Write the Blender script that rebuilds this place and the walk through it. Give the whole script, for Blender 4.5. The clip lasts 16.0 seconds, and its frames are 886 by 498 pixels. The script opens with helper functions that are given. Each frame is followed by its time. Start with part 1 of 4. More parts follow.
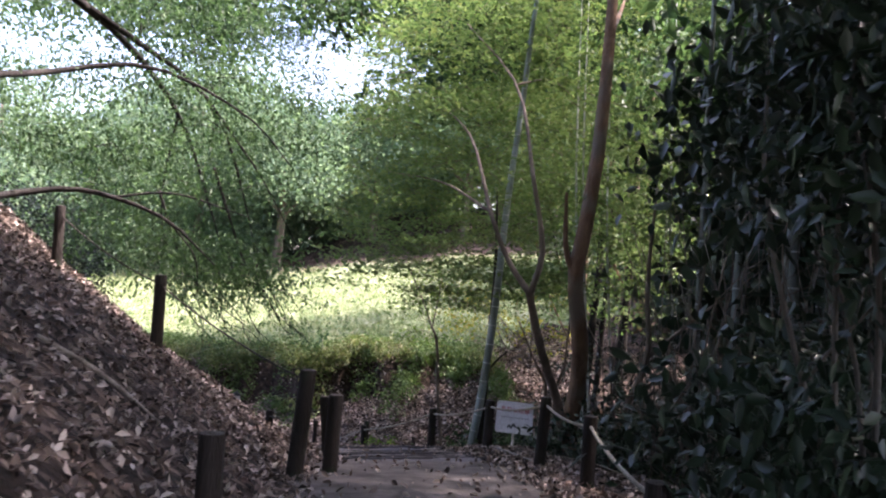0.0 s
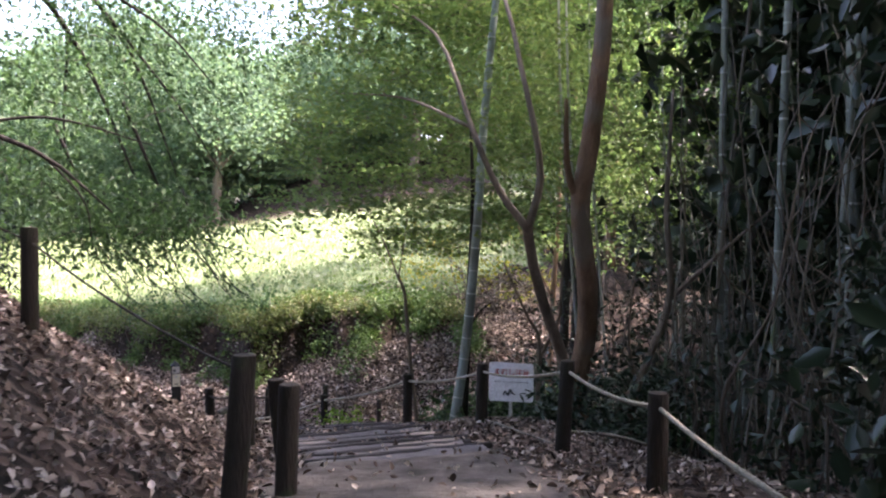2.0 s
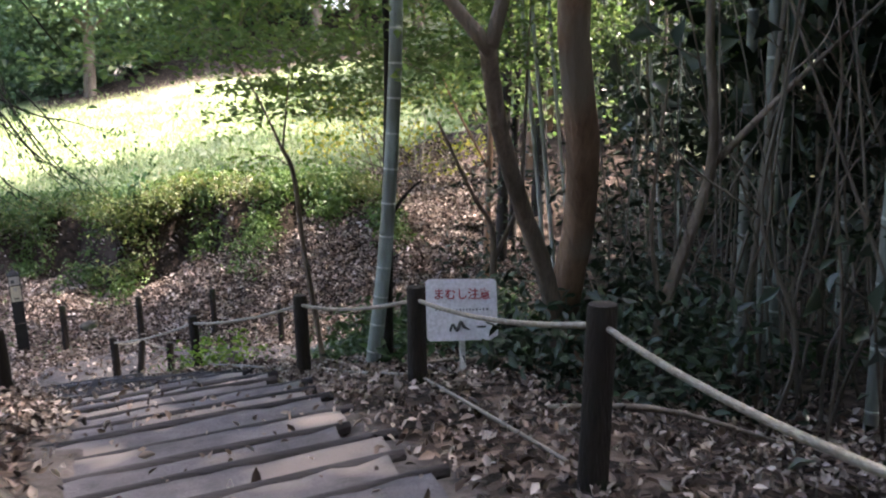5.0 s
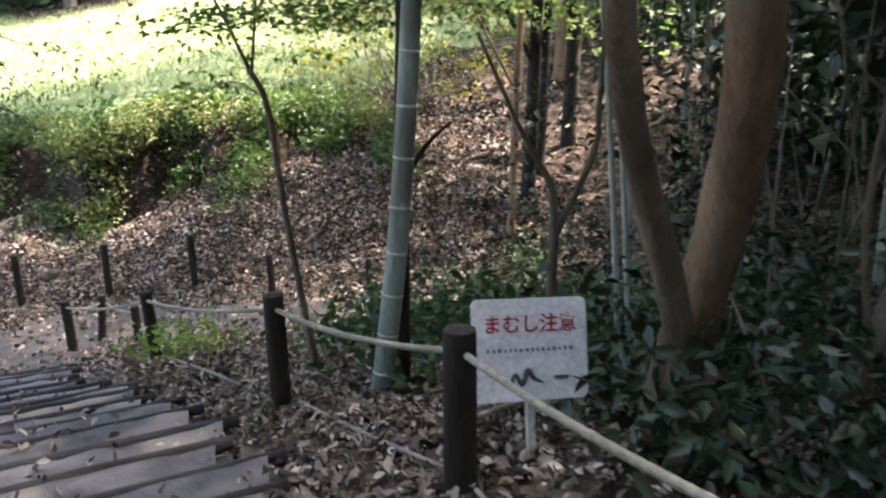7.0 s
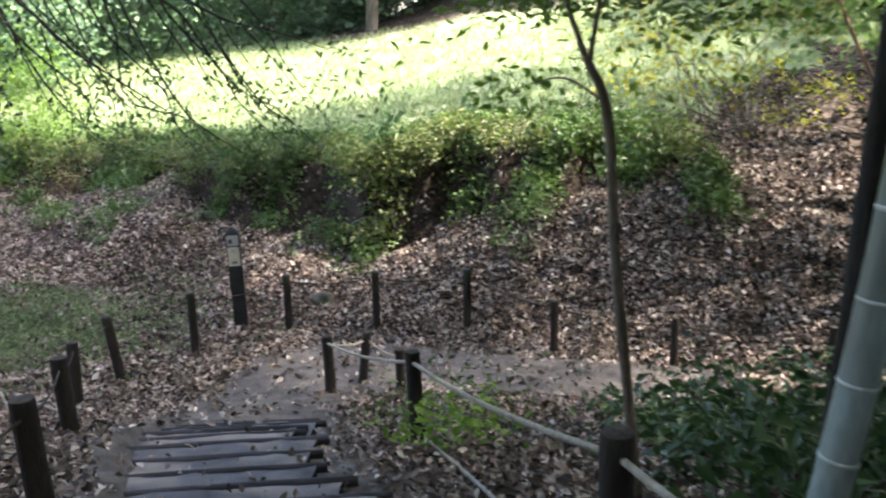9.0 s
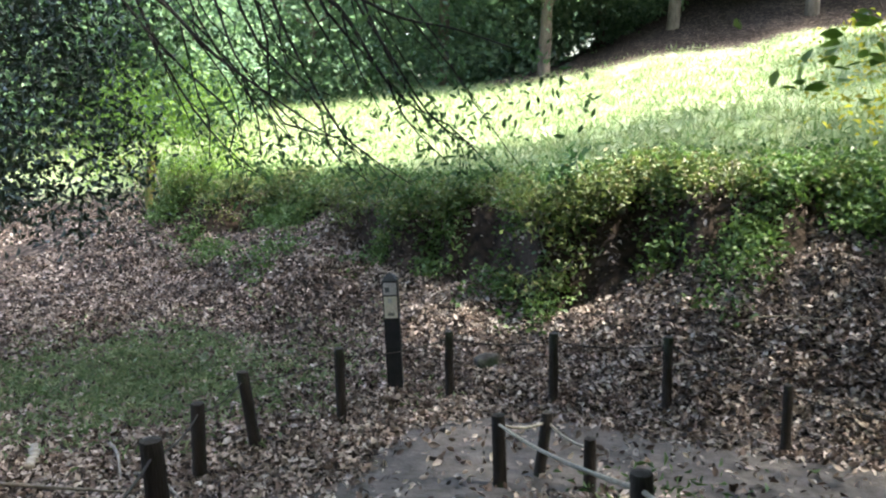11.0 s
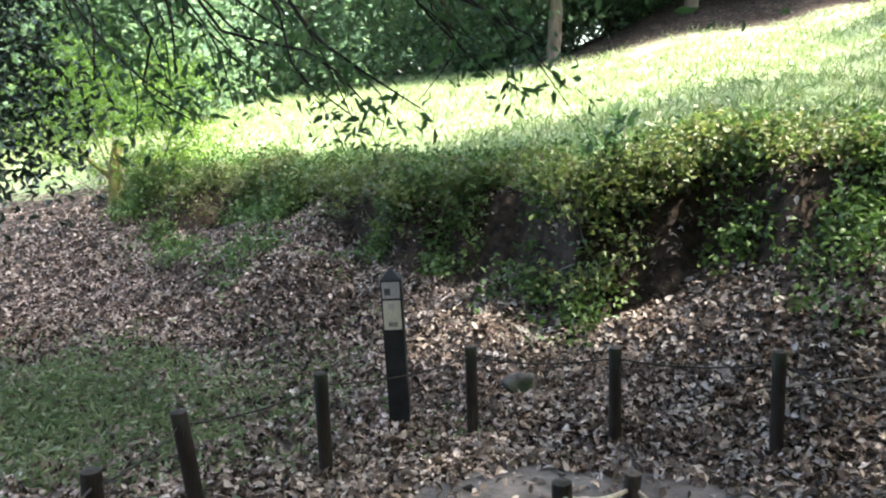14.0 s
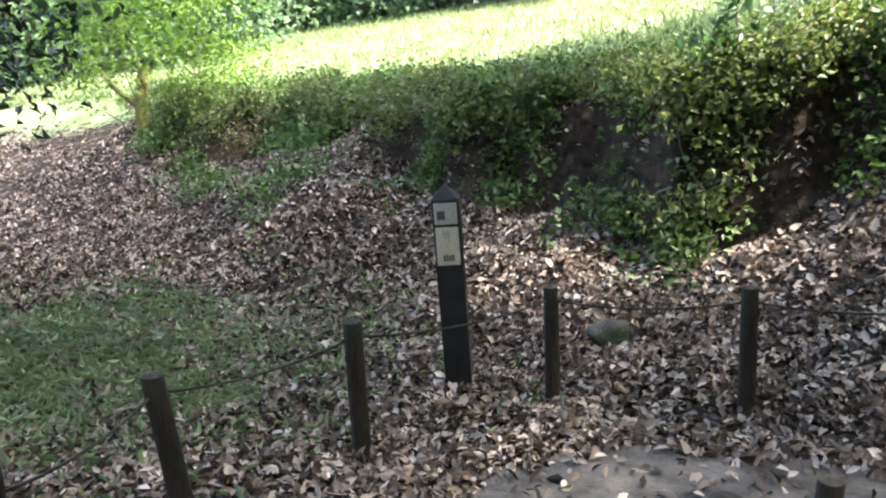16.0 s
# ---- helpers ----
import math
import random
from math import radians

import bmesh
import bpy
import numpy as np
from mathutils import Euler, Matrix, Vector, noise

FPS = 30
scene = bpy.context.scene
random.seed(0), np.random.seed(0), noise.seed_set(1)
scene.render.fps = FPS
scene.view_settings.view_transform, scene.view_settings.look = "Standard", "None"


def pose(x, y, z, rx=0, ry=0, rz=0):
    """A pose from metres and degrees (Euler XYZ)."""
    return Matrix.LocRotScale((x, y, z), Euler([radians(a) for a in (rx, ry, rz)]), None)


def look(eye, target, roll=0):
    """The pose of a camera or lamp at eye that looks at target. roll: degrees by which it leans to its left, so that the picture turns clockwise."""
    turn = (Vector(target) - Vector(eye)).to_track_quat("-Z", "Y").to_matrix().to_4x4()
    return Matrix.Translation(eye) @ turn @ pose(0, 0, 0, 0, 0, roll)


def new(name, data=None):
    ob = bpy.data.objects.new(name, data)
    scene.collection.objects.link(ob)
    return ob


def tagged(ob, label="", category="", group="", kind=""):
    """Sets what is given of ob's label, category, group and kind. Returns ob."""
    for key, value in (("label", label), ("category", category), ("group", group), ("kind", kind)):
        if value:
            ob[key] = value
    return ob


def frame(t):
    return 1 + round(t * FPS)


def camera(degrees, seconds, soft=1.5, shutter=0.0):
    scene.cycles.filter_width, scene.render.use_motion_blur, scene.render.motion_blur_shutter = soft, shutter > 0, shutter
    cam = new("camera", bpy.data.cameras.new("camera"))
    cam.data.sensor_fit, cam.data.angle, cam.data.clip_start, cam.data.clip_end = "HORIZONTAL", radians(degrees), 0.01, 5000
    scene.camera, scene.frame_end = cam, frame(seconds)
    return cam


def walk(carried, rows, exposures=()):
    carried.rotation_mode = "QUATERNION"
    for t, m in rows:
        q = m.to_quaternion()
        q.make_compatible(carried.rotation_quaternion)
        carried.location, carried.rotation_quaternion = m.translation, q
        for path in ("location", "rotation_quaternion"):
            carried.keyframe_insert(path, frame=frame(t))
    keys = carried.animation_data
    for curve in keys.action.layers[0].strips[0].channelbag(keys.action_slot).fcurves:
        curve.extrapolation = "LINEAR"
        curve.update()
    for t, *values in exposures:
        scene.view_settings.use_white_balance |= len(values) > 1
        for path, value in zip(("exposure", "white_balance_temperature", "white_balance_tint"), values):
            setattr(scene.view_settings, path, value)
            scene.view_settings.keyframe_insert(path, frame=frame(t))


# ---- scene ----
cam = camera(55.4, 16.0, 2.1, 0.4)
PATH = [
    (0, (-1.193, -0.706, 2.311), (-0.957, 1.279, 2.361), 3.6),
    (0.5, (-1.228, -0.126, 2.297), (-0.963, 1.855, 2.34), 4.1),
    (1, (-1.258, 0.448, 2.207), (-0.96, 2.425, 2.26), 3.0),
    (1.5, (-1.213, 1.035, 2.215), (-0.894, 3.01, 2.19), 1.7),
    (2, (-1.183, 1.59, 2.175), (-0.817, 3.555, 2.103), 0.5),
    (2.5, (-1.097, 2.197, 2.118), (-0.708, 4.156, 2.005), -0.5),
    (3, (-1.023, 2.823, 2.042), (-0.636, 4.779, 1.88), -0.7),
    (3.5, (-0.925, 3.388, 2.034), (-0.523, 5.343, 1.895), -1.0),
    (4, (-0.786, 3.961, 2.043), (-0.341, 5.903, 1.86), -1.1),
    (4.5, (-0.629, 4.585, 1.937), (-0.105, 6.492, 1.634), -1.0),
    (4.7, (-0.546, 4.81, 1.907), (-0.004, 6.706, 1.57), -1.2),
    (6.8, (0.03, 7.305, 1.759), (0.577, 9.153, 1.224), -1.1),
    (7, (0.042, 7.489, 1.769), (0.562, 9.336, 1.207), -1.3),
    (7.5, (0.082, 8.055, 1.682), (0.509, 9.923, 1.111), -0.8),
    (8, (0.027, 8.543, 1.588), (0.385, 10.444, 1.079), 0.2),
    (8.5, (-0.001, 9.08, 1.512), (0.077, 11.023, 1.045), -0.9),
    (9, (-0.1, 9.562, 1.444), (-0.191, 11.501, 0.962), -1.2),
    (9.5, (-0.227, 10.025, 1.415), (-0.503, 11.97, 1.041), -0.5),
    (10, (-0.358, 10.482, 1.337), (-0.73, 12.415, 0.981), -0.1),
    (10.2, (-0.408, 10.664, 1.265), (-0.796, 12.592, 0.899), -0.3),
    (12.3, (-0.99, 12.427, 0.826), (-1.524, 14.323, 0.484), -1.8),
    (12.5, (-1.056, 12.619, 0.764), (-1.564, 14.521, 0.413), -1.8),
    (13, (-1.154, 12.98, 0.659), (-1.63, 14.891, 0.31), -2.0),
    (13.5, (-1.228, 13.412, 0.531), (-1.697, 15.325, 0.186), -1.9),
    (14, (-1.355, 13.757, 0.446), (-1.817, 15.672, 0.101), -1.9),
    (14.5, (-1.467, 14.219, 0.285), (-1.958, 16.122, -0.089), -1.8),
    (15, (-1.635, 14.586, 0.16), (-2.142, 16.478, -0.246), -1.7),
    (15.5, (-1.744, 15.031, 0.023), (-2.307, 16.9, -0.412), -2.4),
    (16, (-1.879, 15.409, -0.107), (-2.464, 17.265, -0.57), -3.1),
]
walk(cam, [(t, look(e, g, r)) for t, e, g, r in PATH], exposures=((0, 2.8, 6400, 31), (1, 2.95, 6450, 31), (2, 3.25, 6550, 28), (3.5, 3.35, 6600, 23), (4.5, 3.5, 6650, 23), (7, 3.7, 7000, 17), (8.5, 3.55, 6750, 14), (10, 3.15, 6450, 8), (12, 3.15, 6450, 5), (16, 3.42, 6550, 7)))

# ---- world, sun and exposure ----
SUN_EL, SUN_AZ = radians(56), radians(92)      # azimuth counted clockwise from +y
world = bpy.data.worlds.new("world")
scene.world = world
world.use_nodes = True
wn = world.node_tree.nodes
sky = wn.new("ShaderNodeTexSky")
sky.sky_type, sky.sun_disc = "NISHITA", False
sky.sun_elevation, sky.sun_rotation = SUN_EL, SUN_AZ
wn["Background"].inputs["Strength"].default_value = 0.15
sky.dust_density = 4.0
world.node_tree.links.new(sky.outputs[0], wn["Background"].inputs["Color"])
sun_data = bpy.data.lights.new("sun", "SUN")
sun_data.energy, sun_data.angle, sun_data.color = 4.2, radians(2.5), (1.0, 0.95, 0.86)
sun = new("sun", sun_data)
sun.matrix_world = look((math.sin(SUN_AZ) * math.cos(SUN_EL) * 60, math.cos(SUN_AZ) * math.cos(SUN_EL) * 60, math.sin(SUN_EL) * 60), (0, 0, 0))


# ---- materials ----
def node(nt, kind, **values):
    n = nt.nodes.new("ShaderNode" + kind)
    for key, v in values.items():
        n.inputs[key.replace("_", " ")].default_value = v
    return n


def ramp(nt, fac, stops):
    r = nt.nodes.new("ShaderNodeValToRGB")
    els = r.color_ramp.elements
    while len(els) < len(stops):
        els.new(0.5)
    for e, (p, c) in zip(els, stops):
        e.position, e.color = p, (*c, 1)
    nt.links.new(fac, r.inputs[0])
    return r.outputs[0]


def mixed(nt, fac, a, b, mode="MIX"):
    m = nt.nodes.new("ShaderNodeMix")
    m.data_type, m.blend_type = "RGBA", mode
    for sock, v in ((m.inputs[0], fac), (m.inputs[6], a), (m.inputs[7], b)):
        if hasattr(v, "links"):
            nt.links.new(v, sock)
        else:
            sock.default_value = v if isinstance(v, (int, float)) else (*v, 1)
    return m.outputs[2]


def base_material(name, rough, spec=0.4, metal=0.0):
    m = bpy.data.materials.new(name)
    m.use_nodes = True
    nt = m.node_tree
    bsdf = nt.nodes["Principled BSDF"]
    bsdf.inputs["Roughness"].default_value = rough
    bsdf.inputs["Specular IOR Level"].default_value = spec
    bsdf.inputs["Metallic"].default_value = metal
    return m, nt, bsdf


def noise_out(nt, scale, detail=4.0, coords="Object", stretch=None):
    co = nt.nodes.new("ShaderNodeTexCoord")
    src = co.outputs[coords]
    if stretch:
        mp = nt.nodes.new("ShaderNodeMapping")
        mp.inputs["Scale"].default_value = stretch
        nt.links.new(src, mp.inputs[0])
        src = mp.outputs[0]
    n = node(nt, "TexNoise", Scale=scale, Detail=detail)
    nt.links.new(src, n.inputs["Vector"])
    return n.outputs["Fac"]


def add_bump(nt, bsdf, height, strength, distance=0.02):
    b = node(nt, "Bump", Strength=strength, Distance=distance)
    nt.links.new(height, b.inputs["Height"])
    nt.links.new(b.outputs[0], bsdf.inputs["Normal"])


def surface(name, dark, light, scale=8.0, fine=60.0, rough=0.85, bump=0.5, stretch=None, spots=None, spec=0.3):
    """A worn surface: two colours by a broad noise, darker grain by a fine one, relief."""
    m, nt, bsdf = base_material(name, rough, spec)
    broad, grain = noise_out(nt, scale, 5, stretch=stretch), noise_out(nt, fine, 3, stretch=stretch)
    col = ramp(nt, broad, ((0.32, dark), (0.68, light)))
    col = mixed(nt, 0.55, col, ramp(nt, grain, ((0.3, (0.45, 0.45, 0.45)), (0.7, (1, 1, 1)))), "MULTIPLY")
    if spots:
        sp = ramp(nt, noise_out(nt, scale * 0.45, 2), ((0.5, (0, 0, 0)), (0.62, (1, 1, 1))))
        col = mixed(nt, sp, col, spots)
    nt.links.new(col, bsdf.inputs["Base Color"])
    add_bump(nt, bsdf, grain, bump)
    return m


def leaf_material(name, colours, rough=0.5, through_light=0.35, spec=0.4):
    """Leaves: each takes its own colour, and lets some light through."""
    m, nt, bsdf = base_material(name, rough, spec)
    geo = nt.nodes.new("ShaderNodeNewGeometry")
    n = len(colours)
    col = ramp(nt, geo.outputs["Random Per Island"], tuple((i / max(1, n - 1), c) for i, c in enumerate(colours)))
    col = mixed(nt, 0.5, col, ramp(nt, noise_out(nt, 0.9, 3), ((0.3, (0.55, 0.6, 0.5)), (0.7, (1.15, 1.1, 1)))), "MULTIPLY")
    nt.links.new(col, bsdf.inputs["Base Color"])
    if through_light:
        tr = nt.nodes.new("ShaderNodeBsdfTranslucent")
        nt.links.new(mixed(nt, 1.0, col, (1.05, 1.18, 0.8), "MULTIPLY"), tr.inputs[0])
        mx = nt.nodes.new("ShaderNodeMixShader")
        mx.inputs[0].default_value = through_light
        nt.links.new(bsdf.outputs[0], mx.inputs[1])
        nt.links.new(tr.outputs[0], mx.inputs[2])
        nt.links.new(mx.outputs[0], nt.nodes["Material Output"].inputs[0])
    return m


M_POST = surface("dark_stained_timber", (0.012, 0.009, 0.007), (0.035, 0.026, 0.02), 6, 90, 0.8, 0.6, (1, 1, 0.15), (0.03, 0.04, 0.02))
M_CUT = surface("cut_timber_end", (0.02, 0.016, 0.012), (0.055, 0.045, 0.035), 20, 90, 0.9, 0.5)
M_ROPE = surface("pale_rope", (0.28, 0.25, 0.2), (0.46, 0.42, 0.34), 30, 160, 0.9, 0.8)
M_ROPE_DARK = surface("dark_weathered_rope", (0.025, 0.022, 0.018), (0.07, 0.06, 0.05), 30, 160, 0.9, 0.8)
M_LOG = surface("weathered_step_log", (0.018, 0.016, 0.018), (0.05, 0.046, 0.05), 5, 50, 0.85, 0.7, (0.15, 1, 1))
M_TREAD = surface("trodden_grey_soil", (0.062, 0.058, 0.063), (0.145, 0.136, 0.145), 4, 70, 0.9, 0.5, spots=(0.2, 0.17, 0.15))
M_BAMBOO = surface("blue_grey_bamboo", (0.17, 0.21, 0.2), (0.30, 0.36, 0.34), 3, 40, 0.45, 0.1, (1, 1, 0.3), (0.12, 0.14, 0.12), 0.5)
M_NODE = surface("pale_bamboo_node", (0.42, 0.45, 0.42), (0.55, 0.58, 0.55), 10, 60, 0.6, 0.2)
M_BARK = surface("red_brown_bark", (0.125, 0.074, 0.047), (0.29, 0.185, 0.12), 4, 45, 0.85, 0.8, (1, 1, 0.3), (0.16, 0.13, 0.1))
M_BARK_GREY = surface("grey_brown_bark", (0.09, 0.07, 0.052), (0.23, 0.185, 0.145), 5, 50, 0.85, 0.7, (1, 1, 0.3))
M_BARK_DARK = surface("dark_bark", (0.012, 0.01, 0.009), (0.035, 0.03, 0.025), 5, 50, 0.9, 0.7, (1, 1, 0.3))
M_STEM = surface("pale_bamboo_stem", (0.16, 0.19, 0.17), (0.38, 0.4, 0.36), 1.3, 30, 0.5, 0.2, (1, 1, 0.4), (0.08, 0.1, 0.08))
M_STEM_DULL = surface("dull_stem", (0.08, 0.07, 0.056), (0.23, 0.2, 0.16), 2, 40, 0.8, 0.4, (1, 1, 0.4))
M_STICK = surface("dry_stick", (0.16, 0.13, 0.1), (0.34, 0.3, 0.25), 9, 60, 0.9, 0.5)
M_MOSS_BARK = surface("mossy_bark", (0.1, 0.085, 0.03), (0.24, 0.2, 0.07), 6, 45, 0.95, 0.8, spots=(0.1, 0.13, 0.03))
M_STONE = surface("grey_stone", (0.05, 0.045, 0.038), (0.12, 0.108, 0.092), 7, 50, 0.9, 0.6, spots=(0.05, 0.06, 0.03))
M_SIGN = surface("white_sign_board", (0.66, 0.68, 0.72), (0.78, 0.79, 0.82), 3, 40, 0.45, 0.05)
M_RED = surface("red_lettering", (0.3, 0.012, 0.02), (0.4, 0.025, 0.035), 9, 60, 0.5, 0.05)
M_INK = surface("dark_ink", (0.05, 0.055, 0.06), (0.09, 0.1, 0.1), 9, 60, 0.5, 0.05)
M_INK_PALE = surface("faded_ink", (0.16, 0.17, 0.19), (0.24, 0.25, 0.27), 9, 60, 0.5, 0.05)
M_STAKE = surface("white_stake", (0.45, 0.43, 0.38), (0.6, 0.58, 0.53), 8, 60, 0.7, 0.3)
M_PLATE = surface("cream_plate", (0.52, 0.48, 0.36), (0.64, 0.6, 0.46), 6, 50, 0.5, 0.05)
M_PLATE_GREY = surface("pale_grey_plate", (0.36, 0.35, 0.33), (0.5, 0.48, 0.45), 6, 50, 0.5, 0.05)
M_MARKER = surface("black_marker_post", (0.008, 0.009, 0.009), (0.022, 0.022, 0.022), 6, 80, 0.7, 0.4)
M_PIPE = surface("pale_edging_pole", (0.14, 0.125, 0.105), (0.32, 0.295, 0.255), 3, 50, 0.8, 0.3, (1, 0.2, 1))

M_LITTER = leaf_material("dry_leaf", ((0.018, 0.013, 0.01), (0.06, 0.04, 0.032), (0.16, 0.113, 0.092), (0.31, 0.24, 0.21), (0.52, 0.44, 0.4), (0.055, 0.032, 0.024)), 0.7, 0.0, 0.3)
M_MAPLE = leaf_material("maple_leaf", ((0.085, 0.14, 0.055), (0.12, 0.185, 0.075), (0.17, 0.23, 0.1), (0.16, 0.19, 0.075)), 0.55, 0.5, 0.25)
M_YELLOW = leaf_material("yellowing_leaf", ((0.20, 0.20, 0.03), (0.30, 0.25, 0.04), (0.13, 0.18, 0.03)), 0.55, 0.5)
M_OAK = leaf_material("evergreen_leaf", ((0.035, 0.07, 0.035), (0.06, 0.11, 0.05), (0.10, 0.165, 0.075)), 0.5, 0.45, 0.25)
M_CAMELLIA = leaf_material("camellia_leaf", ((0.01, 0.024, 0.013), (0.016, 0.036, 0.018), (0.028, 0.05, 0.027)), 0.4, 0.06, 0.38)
M_SHRUB = leaf_material("shrub_leaf", ((0.05, 0.095, 0.03), (0.09, 0.15, 0.045), (0.14, 0.2, 0.07)), 0.45, 0.35)
M_BANK = leaf_material("bank_shrub_leaf", ((0.045, 0.07, 0.022), (0.1, 0.135, 0.04), (0.17, 0.2, 0.07), (0.14, 0.115, 0.06)), 0.5, 0.35)
M_HOLLOW = leaf_material("broad_hollow_leaf", ((0.022, 0.05, 0.022), (0.045, 0.09, 0.036), (0.075, 0.13, 0.05)), 0.4, 0.25, 0.4)
M_FRESH = leaf_material("fresh_green_leaf", ((0.10, 0.19, 0.03), (0.16, 0.26, 0.04), (0.2, 0.3, 0.05)), 0.5, 0.4)
M_GRASS = leaf_material("grass_blade", ((0.13, 0.195, 0.085), (0.2, 0.25, 0.13), (0.33, 0.35, 0.24), (0.17, 0.23, 0.1)), 0.6, 0.4, 0.2)
M_DULL = leaf_material("dull_grass_blade", ((0.13, 0.18, 0.085), (0.19, 0.24, 0.13), (0.27, 0.3, 0.19)), 0.7, 0.3)
# haze of distance mixed into the leaf colour as pale blue-green
M_FAR_HAZED = leaf_material("haze_tinted_leaf", ((0.09, 0.15, 0.11), (0.14, 0.21, 0.15), (0.19, 0.26, 0.17), (0.13, 0.19, 0.16)), 0.7, 0.5, 0.1)


# ---- plan of the ground ----
PROFILE_Y = (-400, -3, 2, 6, 8, 10.1, 12, 15.1, 16.9, 18.2, 20.7, 400)
PROFILE_Z = (1.2, 1.2, 0.98, 0.62, 0.33, 0.0, -0.42, -1.35, -2.05, -2.32, -2.55, -2.55)
CENTRE_Y = (-6, 0, 5, 8.5, 11, 13, 15, 17, 18.6)
CENTRE_X = (-1.3, -1.15, -0.5, -0.35, -0.65, -1.2, -2.0, -2.3, -2.2)


def step(a, b, v):
    k = np.clip((v - a) / (b - a), 0, 1)
    return k * k * (3 - 2 * k)


def wave(x, y):
    return 0.05 * np.sin(1.7 * x + 0.6 * y) * np.cos(1.3 * y - 0.4 * x) + 0.03 * np.sin(4.1 * x - 2.2 * y) * np.sin(3.3 * y + x) + 0.015 * np.sin(9.1 * x + 5 * y) * np.cos(8 * y)


def path_centre(y):
    return np.interp(y, CENTRE_Y, CENTRE_X)


def path_gap(x, y):
    """Metres from the trodden way: the straight way down, then the way along the foot of the bank."""
    half = np.interp(y, (0, 8, 12, 16), (0.8, 0.75, 0.62, 0.75))
    a = np.where(y < 18.9, np.abs(x - path_centre(y)) - half, 9.0)
    ry = np.interp(x, (-2.6, -1, 1, 4, 9), (19.0, 19.1, 18.6, 17.8, 17.2))
    b = np.where((x > -3.0) & (x < 2.6), np.abs(y - ry) - np.interp(x, (-3, -2.2, 0, 9), (0.5, 1.1, 0.75, 0.7)), 9.0)
    return np.minimum(a, b)


BANK_X = (-40, -14, -8, -5, -2, -1, 1.3, 3.2, 5, 8, 12, 40)
BANK_Y = (42, 30.2, 27.4, 26.1, 23.8, 23.6, 23.1, 22.2, 21.2, 19.8, 18.8, 17)


def bank_foot(x):
    """The line along which the far bank is cut."""
    return np.interp(x, BANK_X, BANK_Y)


def uneven(x):
    """How far the cut of the bank strays from its line."""
    return (0.4 * np.sin(1.05 * x + 0.4)) * (1 - step(-3.5, -2, x)) + 0.2 * np.sin(2.3 * x) + 0.12 * np.sin(5.1 * x + 1) + 0.07 * np.sin(11 * x)


def far_bank(x, d):
    """Height of the far bank at d metres behind its foot: leafy apron, steep cut, rising meadow or wooded slope."""
    apron = np.interp(x, (-5, -3, -2, -1, 0.75, 3, 5, 12), (0.8, 0.5, 0.4, 0.75, 1.6, 1.75, 1.3, 1.2))
    cut = np.interp(x, (-8, -5, -2, -0.5, 0.75, 3, 5), (0.7, 0.8, 1.4, 1.1, 0.6, 0.4, 0.05))
    share = np.clip(0.72 + 0.4 * np.sin(1.25 * x + 0.9) + 0.15 * np.sin(3.1 * x), 0.2, 1.0) * (1 - step(-4, -2.5, x)) + step(-4, -2.5, x)
    apron, cut = apron + cut * (1 - share), cut * share
    rough = d + uneven(x)
    z = apron * (0.55 * np.clip((d + 3.2) / 3.3, 0, 1) + 0.45 * step(-3.2, 0.1, d))
    z = z + cut * step(0.0, 0.5 + 0.7 * step(0.5, 4, x), rough)
    tilt = 0.13 + 0.17 * step(2.5, 5.5, x)
    return z + tilt * np.clip(d - 0.4, 0, 8) + 0.12 * np.clip(d - 8.4, 0, 16) + 0.02 * np.clip(d - 24.4, 0, 40)


def land(x, y):
    x, y = np.asarray(x, float), np.asarray(y, float)
    z = np.interp(y, PROFILE_Y, PROFILE_Z)
    # hillside beside the top of the way, ending along a fence line
    rise = np.minimum(0.72 * np.maximum(0, -1.5 - x), 4.2)
    edge = 6.9 + np.clip(-1.4 - x, 0, 12) * 0.75
    hold = 1 - 0.88 * step(-0.2, 5.5, y - edge)
    z = z + rise * hold * np.where(y > 17, 0.6, 1.0) * (1 - step(13, 18, y))
    # hollow behind the rope on the other side
    z = z - 0.5 * step(1.3, 3.5, x) * (1 - step(12, 16, y)) + 0.35 * step(5, 12, x)
    # far bank, and the leafy hill behind the meadow
    z = z + far_bank(x, y - bank_foot(x))
    z = z + 3.4 * step(45, 60, y) * step(-9, 4, x)
    # hummocks and hollows of the bank
    z = z + 0.3 * np.exp(-((x + 6.3) / 1.0) ** 2 - ((y - 24.6) / 0.8) ** 2)
    z = z + 0.07 * np.sin(5.3 * x + 1.1 * y) * np.sin(4.7 * y - 1.9 * x) * step(18.5, 20.5, y) * (1 - step(27, 32, y)) * step(0.2, 1.0, path_gap(x, y))
    gap = path_gap(x, y)
    z = z + wave(x, y) * np.where(np.abs(y) < 60, 1, 0) * (0.25 + 0.75 * step(0, 0.8, gap))
    return z


# ---- mesh helpers ----
def mesh_object(name, verts, faces, material, parent=None, smooth=True, label=""):
    me = bpy.data.meshes.new(name)
    me.from_pydata([tuple(v) for v in verts], [], faces)
    if material:
        me.materials.append(material)
    if smooth:
        me.polygons.foreach_set("use_smooth", [True] * len(me.polygons))
    ob = new(name, me)
    if parent:
        ob.parent = parent
    if label:
        tagged(ob, label)
    return ob


